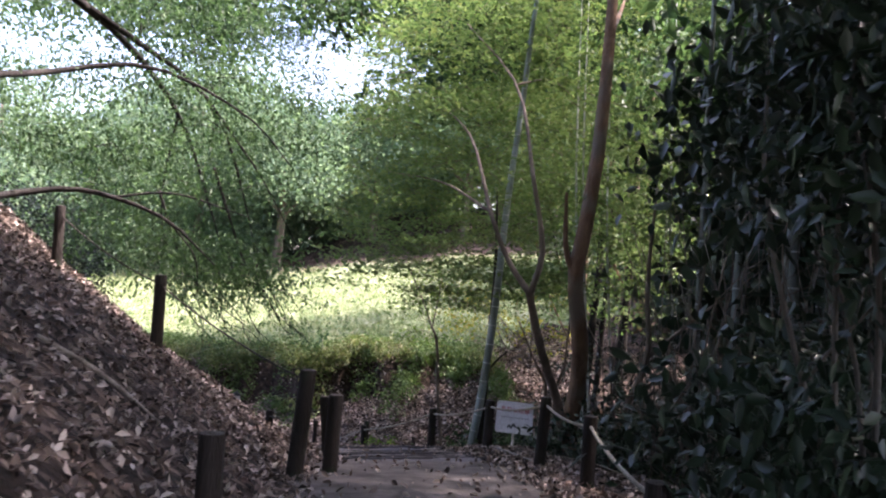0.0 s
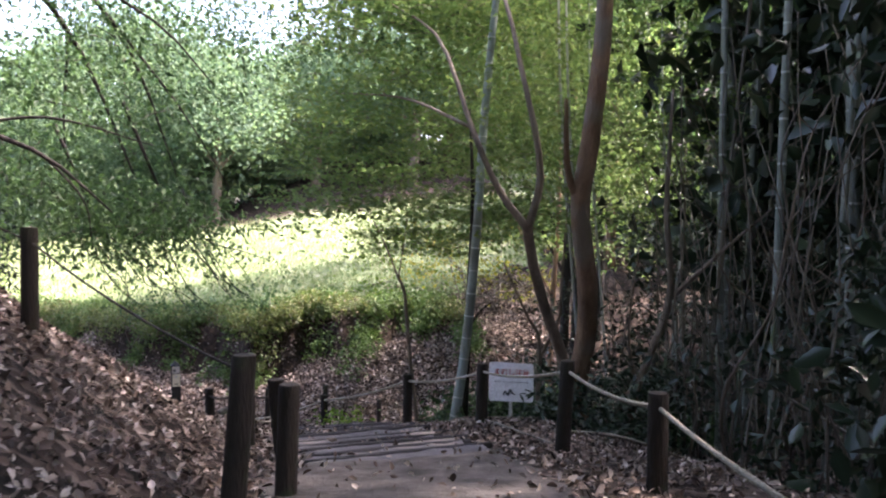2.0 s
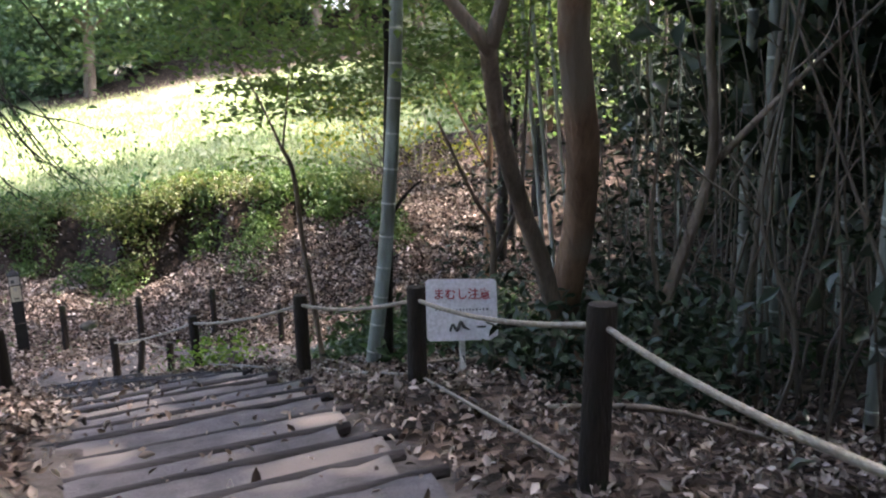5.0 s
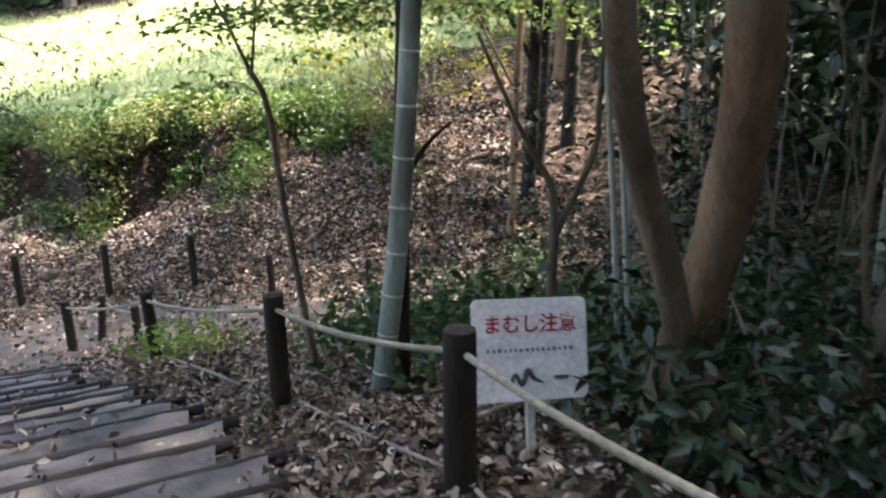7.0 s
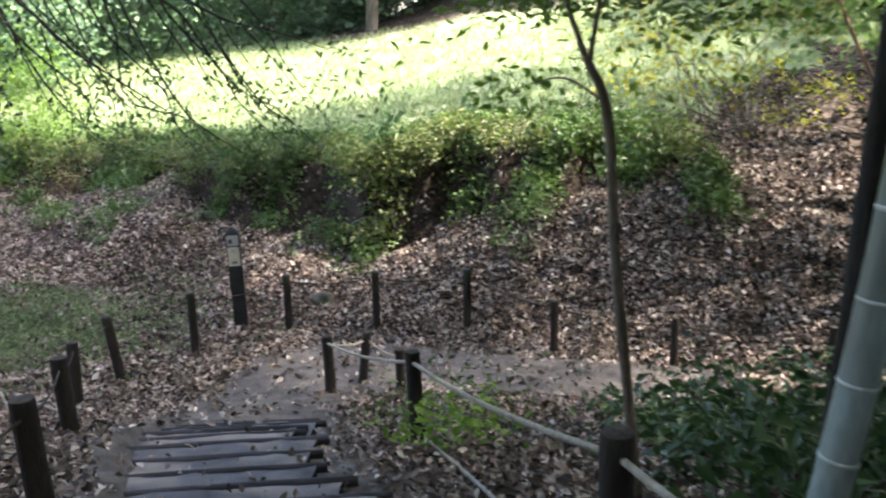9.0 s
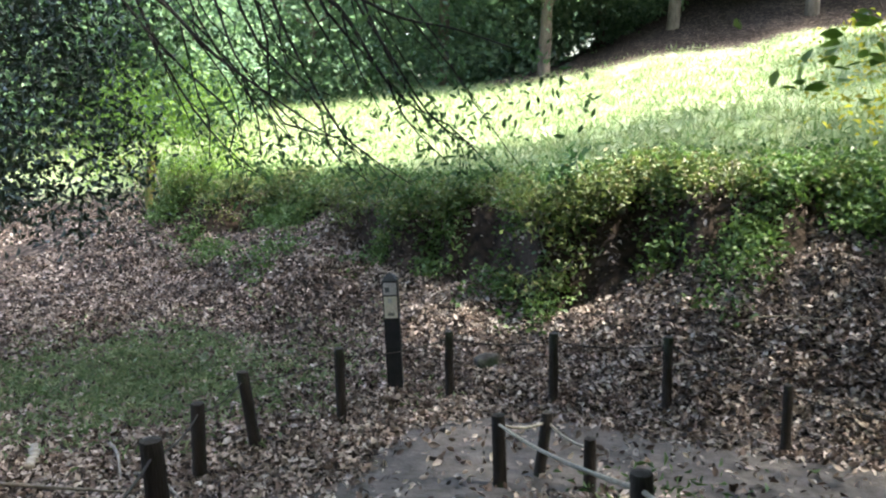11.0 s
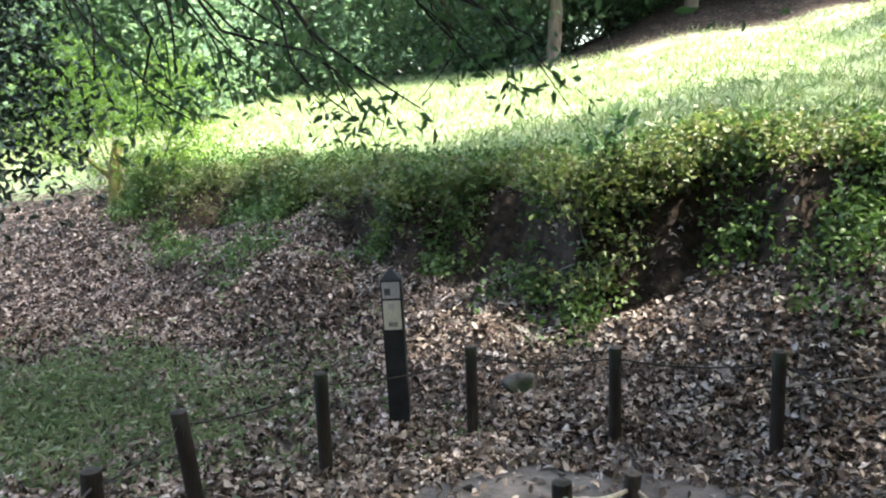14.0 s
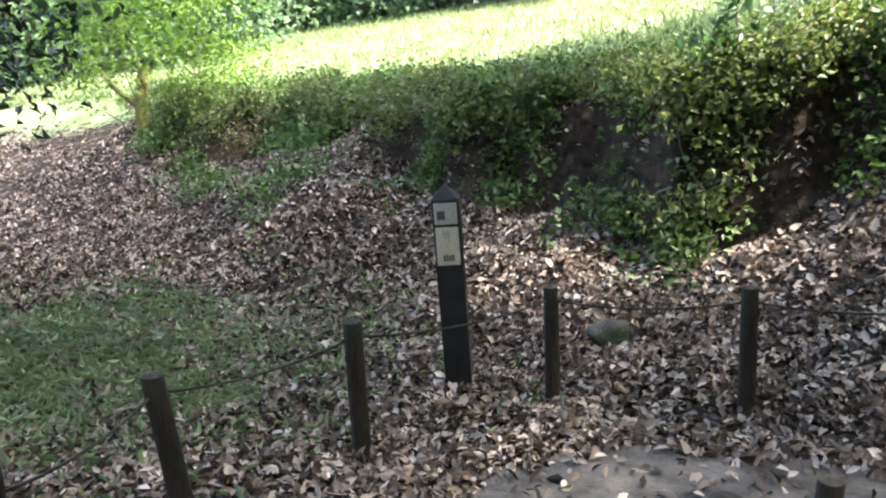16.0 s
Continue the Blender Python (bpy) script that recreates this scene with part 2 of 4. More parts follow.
def part(name, bm, material, parent=None, label="", smooth=False):
    me = bpy.data.meshes.new(name)
    bm.normal_update()
    bm.to_mesh(me)
    bm.free()
    me.materials.append(material)
    if smooth:
        me.polygons.foreach_set("use_smooth", [True] * len(me.polygons))
    ob = new(name, me)
    if parent:
        ob.parent = parent
    if label:
        tagged(ob, label)
    return ob


def thing(name, label, category, group="", at=(0, 0, 0), kind=""):
    ob = new(name)
    ob.empty_display_size = 0.1
    ob.location = at
    return tagged(ob, label, category, group, kind)


def smooth_line(points, n):
    """Points along a Catmull-Rom line through the given ones (x, y, z, radius)."""
    p = np.array(points, float)
    if len(p) == 2:
        k = np.linspace(0, 1, n)[:, None]
        return p[0] * (1 - k) + p[1] * k
    q = np.vstack([2 * p[0] - p[1], p, 2 * p[-1] - p[-2]])
    out = []
    for s in np.linspace(0, len(p) - 1 - 1e-6, n):
        i, t = int(s), s - int(s)
        a, b, c, d = q[i:i + 4]
        out.append(0.5 * (2 * b + (c - a) * t + (2 * a - 5 * b + 4 * c - d) * t * t + (3 * b - a - 3 * c + d) * t ** 3))
    return np.array(out)


def tube_data(line, sides, rough=0.0, rnd=None):
    """Vertices and faces of a closed tube along rows of (x, y, z, radius)."""
    line = np.asarray(line)
    tang = np.gradient(line[:, :3], axis=0)
    tang /= np.linalg.norm(tang, axis=1)[:, None] + 1e-9
    ref = np.array((0.31, 0.95, 0.05)) if abs(tang[0][2]) > 0.6 else np.array((0.05, 0.1, 1.0))
    u = np.cross(tang, ref)
    u /= np.linalg.norm(u, axis=1)[:, None] + 1e-9
    w = np.cross(tang, u)
    ang = np.linspace(0, 2 * math.pi, sides, endpoint=False)
    r = line[:, 3][:, None] * np.ones(sides)
    if rough and rnd is not None:
        r = r * (1 + rnd.uniform(-rough, rough, r.shape))
    v = line[:, None, :3] + r[..., None] * (np.cos(ang)[None, :, None] * u[:, None] + np.sin(ang)[None, :, None] * w[:, None])
    n = len(line)
    faces = [(i * sides + j, i * sides + (j + 1) % sides, (i + 1) * sides + (j + 1) % sides, (i + 1) * sides + j) for i in range(n - 1) for j in range(sides)]
    faces += [tuple(range(sides - 1, -1, -1)), tuple((n - 1) * sides + j for j in range(sides))]
    return v.reshape(-1, 3), faces


def tube(name, points, material, parent=None, sides=10, n=16, rough=0.0, seed=1, label=""):
    v, f = tube_data(smooth_line(points, n), sides, rough, np.random.RandomState(seed))
    return mesh_object(name, v, f, material, parent, True, label)


def many_tubes(name, lines, material, parent=None, sides=5, label=""):
    vs, fs, k = [], [], 0
    for line in lines:
        v, f = tube_data(line, sides)
        vs.append(v)
        fs += [tuple(i + k for i in face) for face in f]
        k += len(v)
    return mesh_object(name, np.vstack(vs), fs, material, parent, True, label)


def leaf_mesh(name, centres, size, material, parent=None, width=0.45, up=0.6, hang=0.0, seed=1, label="", fold=0.18, fine=False):
    """Many leaves, each two folded halves. up: how flat they lie (1: level); hang: how far the tips point down."""
    rnd = np.random.RandomState(seed)
    c = np.asarray(centres, float)
    n = len(c)
    s = (np.asarray(size) if np.ndim(size) else np.full(n, size)) * rnd.uniform(0.65, 1.3, n)
    nor = rnd.normal(0, 1, (n, 3)) * (1 - up) + np.array((0, 0, 1.0)) * up
    nor /= np.linalg.norm(nor, axis=1)[:, None] + 1e-9
    d = rnd.normal(0, 1, (n, 3)) + np.array((0, 0, -hang * 2.5))
    d -= (d * nor).sum(1)[:, None] * nor
    d /= np.linalg.norm(d, axis=1)[:, None] + 1e-9
    side = np.cross(nor, d)
    s = s[:, None]
    if fine:
        w = side * s * width * 0.5
        lift = nor * s * fold * 0.5
        rows = [c - d * s * 0.5, c - d * s * 0.14 + w + lift, c + d * s * 0.2 + w * 0.7 + lift * 0.5, c + d * s * 0.5 - lift, c + d * s * 0.2 - w * 0.7 + lift * 0.5, c - d * s * 0.14 - w + lift]
        order = (0, 1, 2, 3, 0, 3, 4, 5)
    else:
        mid = c + d * s * 0.08
        rows = [c - d * s * 0.5, mid + side * s * width * 0.5 + nor * s * fold, c + d * s * 0.5 - nor * s * fold * 0.6, mid - side * s * width * 0.5 + nor * s * fold]
        order = (0, 1, 2, 0, 2, 3)
    v = np.stack(rows, 1).reshape(-1, 3)
    k, half = len(rows), len(order) // 2
    me = bpy.data.meshes.new(name)
    me.vertices.add(k * n)
    me.vertices.foreach_set("co", v.ravel())
    idx = (np.arange(n)[:, None] * k + np.array(order)).ravel()
    me.loops.add(2 * half * n)
    me.loops.foreach_set("vertex_index", idx.astype(np.int32))
    me.polygons.add(2 * n)
    me.polygons.foreach_set("loop_start", np.arange(0, 2 * half * n, half, dtype=np.int32))
    me.update(calc_edges=True)
    me.materials.append(material)
    ob = new(name, me)
    if parent:
        ob.parent = parent
    if label:
        tagged(ob, label)
    return ob


def cloud(rnd, centres, radius, flat, per):
    """Leaf places in clumps round the centres, flattened in height."""
    c = np.repeat(np.asarray(centres, float), per, 0)
    r = np.repeat(np.broadcast_to(radius, len(centres)), per)[:, None]
    return c + rnd.normal(0, 0.5, c.shape) * r * np.array((1, 1, flat))


def box_points(r, n, xr, yr, zr):
    return np.stack([r.uniform(*xr, n), r.uniform(*yr, n), r.uniform(*zr, n)], 1)


# ---- ground ----
def grass_amount(x, y):
    d = y - bank_foot(x)
    edge = 1.0 - 0.6 * uneven(x) + 0.3 * np.sin(3.7 * x + 2 * y) + 1.9 * step(-1, 3, x) + 5 * step(2.5, 8, x) + 0.5 * np.sin(2.1 * x) * np.cos(1.3 * y)
    return step(edge - 0.5, edge + 1.0, d) * (1 - step(9, 12, x) * (1 - step(40, 46, y))) * (1 - step(45, 49, y) * step(-10, -6, x))


# Dark band along the bank's cut: bare earth and the shade of its hollows.
def shaded_earth_amount(x, y):
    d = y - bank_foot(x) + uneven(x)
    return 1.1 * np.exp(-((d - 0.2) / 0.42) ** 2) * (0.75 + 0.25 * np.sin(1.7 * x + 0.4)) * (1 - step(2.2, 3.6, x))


def moss_amount(x, y):
    return np.exp(-(((x + 7.0) / 2.1) ** 2 + ((y - 20.6) / 2.0) ** 2)) * 1.3 + 0.9 * step(9, 13, x)


def ground_material():
    m, nt, bsdf = base_material("forest_ground", 0.95, 0.15)
    co = nt.nodes.new("ShaderNodeTexCoord")

    def attr(name):
        a = nt.nodes.new("ShaderNodeAttribute")
        a.attribute_name = name
        return a.outputs["Fac"]
    vor = node(nt, "TexVoronoi", Scale=14.0)
    nt.links.new(co.outputs["Object"], vor.inputs["Vector"])
    sep = nt.nodes.new("ShaderNodeSeparateColor")
    nt.links.new(vor.outputs["Color"], sep.inputs[0])
    litter = ramp(nt, sep.outputs[0], ((0.0, (0.01, 0.008, 0.006)), (0.4, (0.028, 0.02, 0.016)), (0.75, (0.07, 0.052, 0.042)), (1.0, (0.16, 0.125, 0.105))))
    fine = noise_out(nt, 55, 5)
    broad = noise_out(nt, 0.7, 4)
    litter = mixed(nt, 0.6, litter, ramp(nt, broad, ((0.3, (0.6, 0.55, 0.5)), (0.7, (1.2, 1.15, 1.1)))), "MULTIPLY")
    way = ramp(nt, noise_out(nt, 5, 6), ((0.3, (0.06, 0.052, 0.047)), (0.7, (0.145, 0.127, 0.116))))
    way = mixed(nt, 0.5, way, ramp(nt, fine, ((0.35, (0.55, 0.52, 0.5)), (0.65, (1, 1, 1)))), "MULTIPLY")
    grass = ramp(nt, noise_out(nt, 1.4, 6), ((0.3, (0.13, 0.18, 0.08)), (0.55, (0.19, 0.23, 0.125)), (0.75, (0.3, 0.315, 0.22))))
    grass = mixed(nt, 0.5, grass, ramp(nt, fine, ((0.3, (0.5, 0.5, 0.45)), (0.7, (1.1, 1.1, 1)))), "MULTIPLY")
    moss = ramp(nt, noise_out(nt, 9, 5), ((0.3, (0.09, 0.11, 0.065)), (0.7, (0.18, 0.2, 0.13))))
    edge = noise_out(nt, 6, 6)

    def soft(a):
        s = nt.nodes.new("ShaderNodeMath")
        s.operation = "ADD"
        nt.links.new(a, s.inputs[0])
        nt.links.new(edge, s.inputs[1])
        return ramp(nt, s.outputs[0], ((0.85, (0, 0, 0)), (1.1, (1, 1, 1))))
    # soil colour kept extra dark, with the shade of the hollows painted in
    shaded_earth = ramp(nt, noise_out(nt, 7, 6), ((0.3, (0.012, 0.009, 0.007)), (0.7, (0.055, 0.039, 0.028))))
    litter = mixed(nt, soft(attr("shaded_earth")), litter, shaded_earth)
    col = mixed(nt, soft(attr("way")), litter, way)
    col = mixed(nt, soft(attr("moss")), col, moss)
    col = mixed(nt, soft(attr("grass")), col, grass)
    nt.links.new(col, bsdf.inputs["Base Color"])
    add_bump(nt, bsdf, mixed(nt, 0.5, fine, vor.outputs["Distance"]), 0.8, 0.03)
    return m


def build_ground():
    far = 14 * 1.32 ** np.arange(1, 14)
    xs = np.concatenate([-far[::-1] - 0.0, np.arange(-14, 12.01, 0.14), far - 2])
    ys = np.concatenate([-far[::-1] + 10, np.arange(-4, 30.01, 0.14), far + 16])
    X, Y = np.meshgrid(xs, ys)
    Z = land(X, Y)
    # cut down under the steps, which fill it again
    mask = (np.abs(X - path_centre(Y)) < 0.62) & (Y > 8.0) & (Y < 16.6)
    Z = Z - 0.14 * mask
    nx, ny = len(xs), len(ys)
    verts = np.stack([X, Y, Z], -1).reshape(-1, 3)
    i = (np.arange(ny - 1)[:, None] * nx + np.arange(nx - 1)).ravel()
    quads = np.stack([i, i + 1, i + nx + 1, i + nx], 1)
    me = bpy.data.meshes.new("ground")
    me.vertices.add(len(verts))
    me.vertices.foreach_set("co", verts.ravel())
    me.loops.add(quads.size)
    me.loops.foreach_set("vertex_index", quads.ravel().astype(np.int32))
    me.polygons.add(len(quads))
    me.polygons.foreach_set("loop_start", np.arange(0, quads.size, 4, dtype=np.int32))
    me.update(calc_edges=True)
    me.polygons.foreach_set("use_smooth", [True] * len(quads))
    gx, gy = verts[:, 0], verts[:, 1]
    for name, val in (("way", 1 - step(-0.1, 0.35, path_gap(gx, gy))), ("grass", grass_amount(gx, gy)), ("moss", moss_amount(gx, gy)), ("shaded_earth", shaded_earth_amount(gx, gy))):
        a = me.attributes.new(name, "FLOAT", "POINT")
        a.data.foreach_set("value", np.asarray(val, np.float32))
    me.materials.append(ground_material())
    return tagged(new("ground", me), "wooded slope covered in brown leaf litter, trodden grey soil and meadow", "ground", kind="structure")


build_ground()

# ---- steps of logs down the slope ----
N_STEPS, STEP_Y0, STEP_GO = 23, 8.15, 0.37


def build_steps():
    stairs = thing("log_steps", "flight of low steps of weathered logs and trodden grey soil", "steps", at=(-0.9, 12, float(land(-0.9, 12))), kind="structure")
    inv = Matrix.Translation(stairs.location).inverted()
    rnd = np.random.RandomState(4)
    for i in range(N_STEPS):
        y = STEP_Y0 + i * STEP_GO
        cx = float(path_centre(y))
        half = float(np.interp(y, (8, 10, 12, 16), (0.72, 0.78, 0.7, 0.62)))
        z = float(land(cx, y)) + 0.005
        yaw = float(np.interp(y, (8, 16), (0.21, 0.12))) + rnd.uniform(-0.012, 0.012)
        l, r = cx - half + rnd.uniform(-0.1, 0.06), cx + half + rnd.uniform(-0.06, 0.14)
        rad = rnd.uniform(0.03, 0.037)
        log = tube("step_log", [(l, y + (l - cx) * yaw, z - 0.012, rad), (cx, y, z - 0.01 + rnd.uniform(-0.006, 0.006), rad * 1.04), (r, y + (r - cx) * yaw, z - 0.012, rad * 0.97)], M_LOG, stairs, 10, 9, 0.04, i)
        log.matrix_parent_inverse = inv
        # soil tread reaching back up to the log above
        bm = bmesh.new()
        zt = z + 0.002
        yb = y - STEP_GO
        nxs, nys = 10, 4
        grid = [[bm.verts.new((l + 0.08 + (r - l - 0.16) * a / nxs, yb + 0.02 + (STEP_GO - 0.04) * b / nys + yaw * (l + 0.08 + (r - l - 0.16) * a / nxs - cx), zt + 0.018 * rnd.rand() + 0.02 * (1 - b / nys))) for a in range(nxs + 1)] for b in range(nys + 1)]
        low = [[bm.verts.new((v.co.x, v.co.y, v.co.z - 0.15)) for v in row] for row in (grid[0], grid[-1])]
        for b in range(nys):
            for a in range(nxs):
                bm.faces.new((grid[b][a], grid[b][a + 1], grid[b + 1][a + 1], grid[b + 1][a]))
        for a in range(nxs):
            bm.faces.new((low[0][a], low[0][a + 1], grid[0][a + 1], grid[0][a]))
            bm.faces.new((grid[-1][a], grid[-1][a + 1], low[1][a + 1], low[1][a]))
        tread = part("tread", bm, M_TREAD, stairs, smooth=True)
        tread.matrix_parent_inverse = inv
    return stairs


build_steps()


# ---- fences ----
def post(x, y, height, radius=0.06, lean=(0.0, 0.0), name="fence_post", label="dark stained round timber post in leaf litter", group="rope fence posts", sink=0.25, z=None):
    z0 = float(land(x, y)) if z is None else z
    bm = bmesh.new()
    rnd = np.random.RandomState(int(abs(x * 71 + y * 37)) % 9999)
    sides = 14
    rings = [(-sink, 1.02), (0, 1.03), (height * 0.4, 1.0), (height * 0.8, 0.99), (height - 0.02, 0.98), (height - 0.006, 0.93)]
    wob = 1 + rnd.uniform(-0.035, 0.035, sides)
    vs = [[bm.verts.new((math.cos(2 * math.pi * j / sides) * radius * k * wob[j] + lean[0] * h, math.sin(2 * math.pi * j / sides) * radius * k * wob[j] + lean[1] * h, h)) for j in range(sides)] for h, k in rings]
    for a, b in zip(vs, vs[1:]):
        for j in range(sides):
            bm.faces.new((a[j], a[(j + 1) % sides], b[(j + 1) % sides], b[j]))
    t = thing(name, label, "post", group, at=(x, y, z0))
    part("shaft", bm, M_POST, t, smooth=True)
    bm = bmesh.new()
    ring = [bm.verts.new((math.cos(2 * math.pi * j / sides) * radius * 0.93 * wob[j] + lean[0] * (height - 0.006), math.sin(2 * math.pi * j / sides) * radius * 0.93 * wob[j] + lean[1] * (height - 0.006), height - 0.006)) for j in range(sides)]
    mid = bm.verts.new((lean[0] * height, lean[1] * height, height + 0.004))
    for j in range(sides):
        bm.faces.new((ring[j], ring[(j + 1) % sides], mid))
    part("post_top", bm, M_CUT, t)
    return Vector((x + lean[0] * height, y + lean[1] * height, z0 + height))


def rope(a, b, sag=0.05, radius=0.014, drop=0.09, material=None, label="pale rope strung between fence posts"):
    pts = []
    for k in np.linspace(0, 1, 7):
        p = Vector(a).lerp(Vector(b), k)
        pts.append((p.x, p.y, p.z - drop - sag * 4 * k * (1 - k), radius))
    ob = tube("rope", pts, material or M_ROPE, None, 7, 25)
    return tagged(ob, label, "rope", "fence ropes")


def fence(posts, ropes=True, thin=False, **kw):
    tops = [post(*p, **kw) if len(p) < 5 else post(p[0], p[1], p[2], p[3], p[4], **kw) for p in posts]
    if ropes:
        for a, b in zip(tops, tops[1:]):
            if thin:
                rope(a, b, 0.06, 0.008, 0.1, M_ROPE_DARK, "thin dark rope strung between fence posts")
            else:
                rope(a, b)
    return tops


# rope fence beside the top of the way and down the steps
RIGHT = [(0.3, 3.0, 0.55, 0.06), (0.95, 6.15, 0.58, 0.06), (1.0, 8.0, 0.75, 0.06, (0.06, 0.03)), (0.83, 10.12, 0.62, 0.062, (0.02, 0.03)), (0.33, 12.05, 0.7, 0.06, (0.0, 0.03)), (-0.56, 15.05, 0.68, 0.055, (-0.04, 0)), (-1.77, 18.15, 0.66, 0.06, (-0.02, 0.0))]
tops_right = fence(RIGHT)
tops_landing = fence([(-1.47, 18.5, 0.6, 0.05, (0.12, 0.05)), (-1.0, 18.2, 0.5, 0.055)], ropes=False)
rope(tops_right[-1], tops_landing[0])
rope(tops_landing[0], tops_landing[1])
# fence over the hillside, and down the other side of the steps
tops_left = fence([(-1.455, 6.05, 0.85, 0.065, (0.07, 0.08)), (-2.97, 8.0, 0.74, 0.06), (-4.23, 8.8, 0.63, 0.055)], thin=True)
post(-1.18, 6.7, 0.67, 0.065, (0.03, 0.03))
post(-1.76, 3.5, 0.44, 0.065)
tops_low = fence([(-1.2, 8.2, 0.62, 0.065, (-0.1, 0)), (-1.5, 9.1, 0.6, 0.055), (-2.15, 13.0, 0.6, 0.06, (-0.04, 0)), (-3.05, 15.0, 0.58, 0.06, (-0.04, 0)), (-4.3, 17.5, 0.7, 0.06, (0.03, 0.02)), (-4.36, 18.7, 0.8, 0.06, (-0.14, 0.03)), (-3.8, 19.68, 0.83, 0.055), (-2.87, 20.98, 0.87, 0.055), (-1.58, 20.8, 0.83, 0.055), (-0.3, 20.6, 0.86, 0.055), (0.81, 19.7, 0.7, 0.05), (2.2, 19.2, 0.6, 0.05), (3.8, 18.6, 0.6, 0.05)], thin=True)


# ---- warning sign ----
def text_part(word, size, place, material, parent, name, label="", wide=1.0):
    cu = bpy.data.curves.new(name, "FONT")
    cu.body, cu.size, cu.align_x, cu.align_y, cu.extrude = word, size, "CENTER", "CENTER", 0.001
    cu.offset = size * 0.012
    tmp = new(name + "_tmp", cu)
    bpy.context.view_layer.update()
    me = bpy.data.meshes.new_from_object(tmp.evaluated_get(bpy.context.evaluated_depsgraph_get()))
    bpy.data.objects.remove(tmp)
    me.materials.clear()
    me.materials.append(material)
    ob = new(name, me)
    ob.matrix_basis = Matrix.Translation(place) @ pose(0, 0, 0, 90) @ Matrix.Diagonal((wide, 1, 1, 1))
    ob.parent = parent
    if label:
        tagged(ob, label)
    return ob


def slab(name, x0, x1, y0, y1, z0, z1, material, parent, bevel=0.004, label="", corner=0.0):
    bm = bmesh.new()
    bmesh.ops.create_cube(bm, size=1.0)
    for v in bm.verts:
        v.co = ((x0 + x1) / 2 + v.co.x * (x1 - x0), (y0 + y1) / 2 + v.co.y * (y1 - y0), (z0 + z1) / 2 + v.co.z * (z1 - z0))
    if corner:
        edges = [e for e in bm.edges if abs(e.verts[0].co.y - e.verts[1].co.y) > 0.5 * abs(y1 - y0) and abs(e.verts[0].co.x - e.verts[1].co.x) < 1e-6 and abs(e.verts[0].co.z - e.verts[1].co.z) < 1e-6]
        bmesh.ops.bevel(bm, geom=edges, offset=corner, segments=4, profile=0.5, affect="EDGES")
    elif bevel:
        bmesh.ops.bevel(bm, geom=bm.edges[:], offset=bevel, segments=2, profile=0.5, affect="EDGES")
    return part(name, bm, material, parent, label)


def build_sign():
    gx, gy = 1.215, 10.36
    z0 = float(land(gx, gy))
    s = thing("warning_sign", "white warning board with red lettering on a white stake", "sign", at=(gx, gy, z0))
    s.rotation_euler = (radians(-17), radians(4.0), radians(-2))
    top, bot = 0.62 - z0, 0.2 - z0
    slab("board", -0.25, 0.25, -0.006, 0.006, bot, top, M_SIGN, s, corner=0.03)
    slab("stake", -0.018, 0.018, 0.008, 0.035, -0.2, top - 0.06, M_STAKE, s, 0.003)
    h = top - bot
    text_part("まむし注意", 0.082, (0, -0.009, bot + h * 0.74), M_RED, s, "lettering", "red painted warning words")
    rnd = np.random.RandomState(3)
    x = -0.19
    while x < 0.19:                               # unreadable small line
        w = rnd.uniform(0.009, 0.017)
        slab("text_bar", x, x + w, -0.009, -0.0065, bot + h * 0.48, bot + h * 0.48 + rnd.uniform(0.01, 0.019), M_INK_PALE, s, 0)
        x += w + 0.012
    slab("text_bar", 0.1, 0.165, -0.009, -0.0065, bot + h * 0.2, bot + h * 0.2 + 0.014, M_INK, s, 0)
    line = [(-0.09, -0.008, bot + h * 0.15, 0.008), (-0.07, -0.008, bot + h * 0.26, 0.009), (-0.04, -0.008, bot + h * 0.16, 0.01), (-0.015, -0.008, bot + h * 0.3, 0.012), (0.01, -0.008, bot + h * 0.22, 0.01), (0.05, -0.008, bot + h * 0.17, 0.004)]
    tube("drawing", line, M_INK, s, 6, 24, label="small dark drawing of a coiled snake")


build_sign()


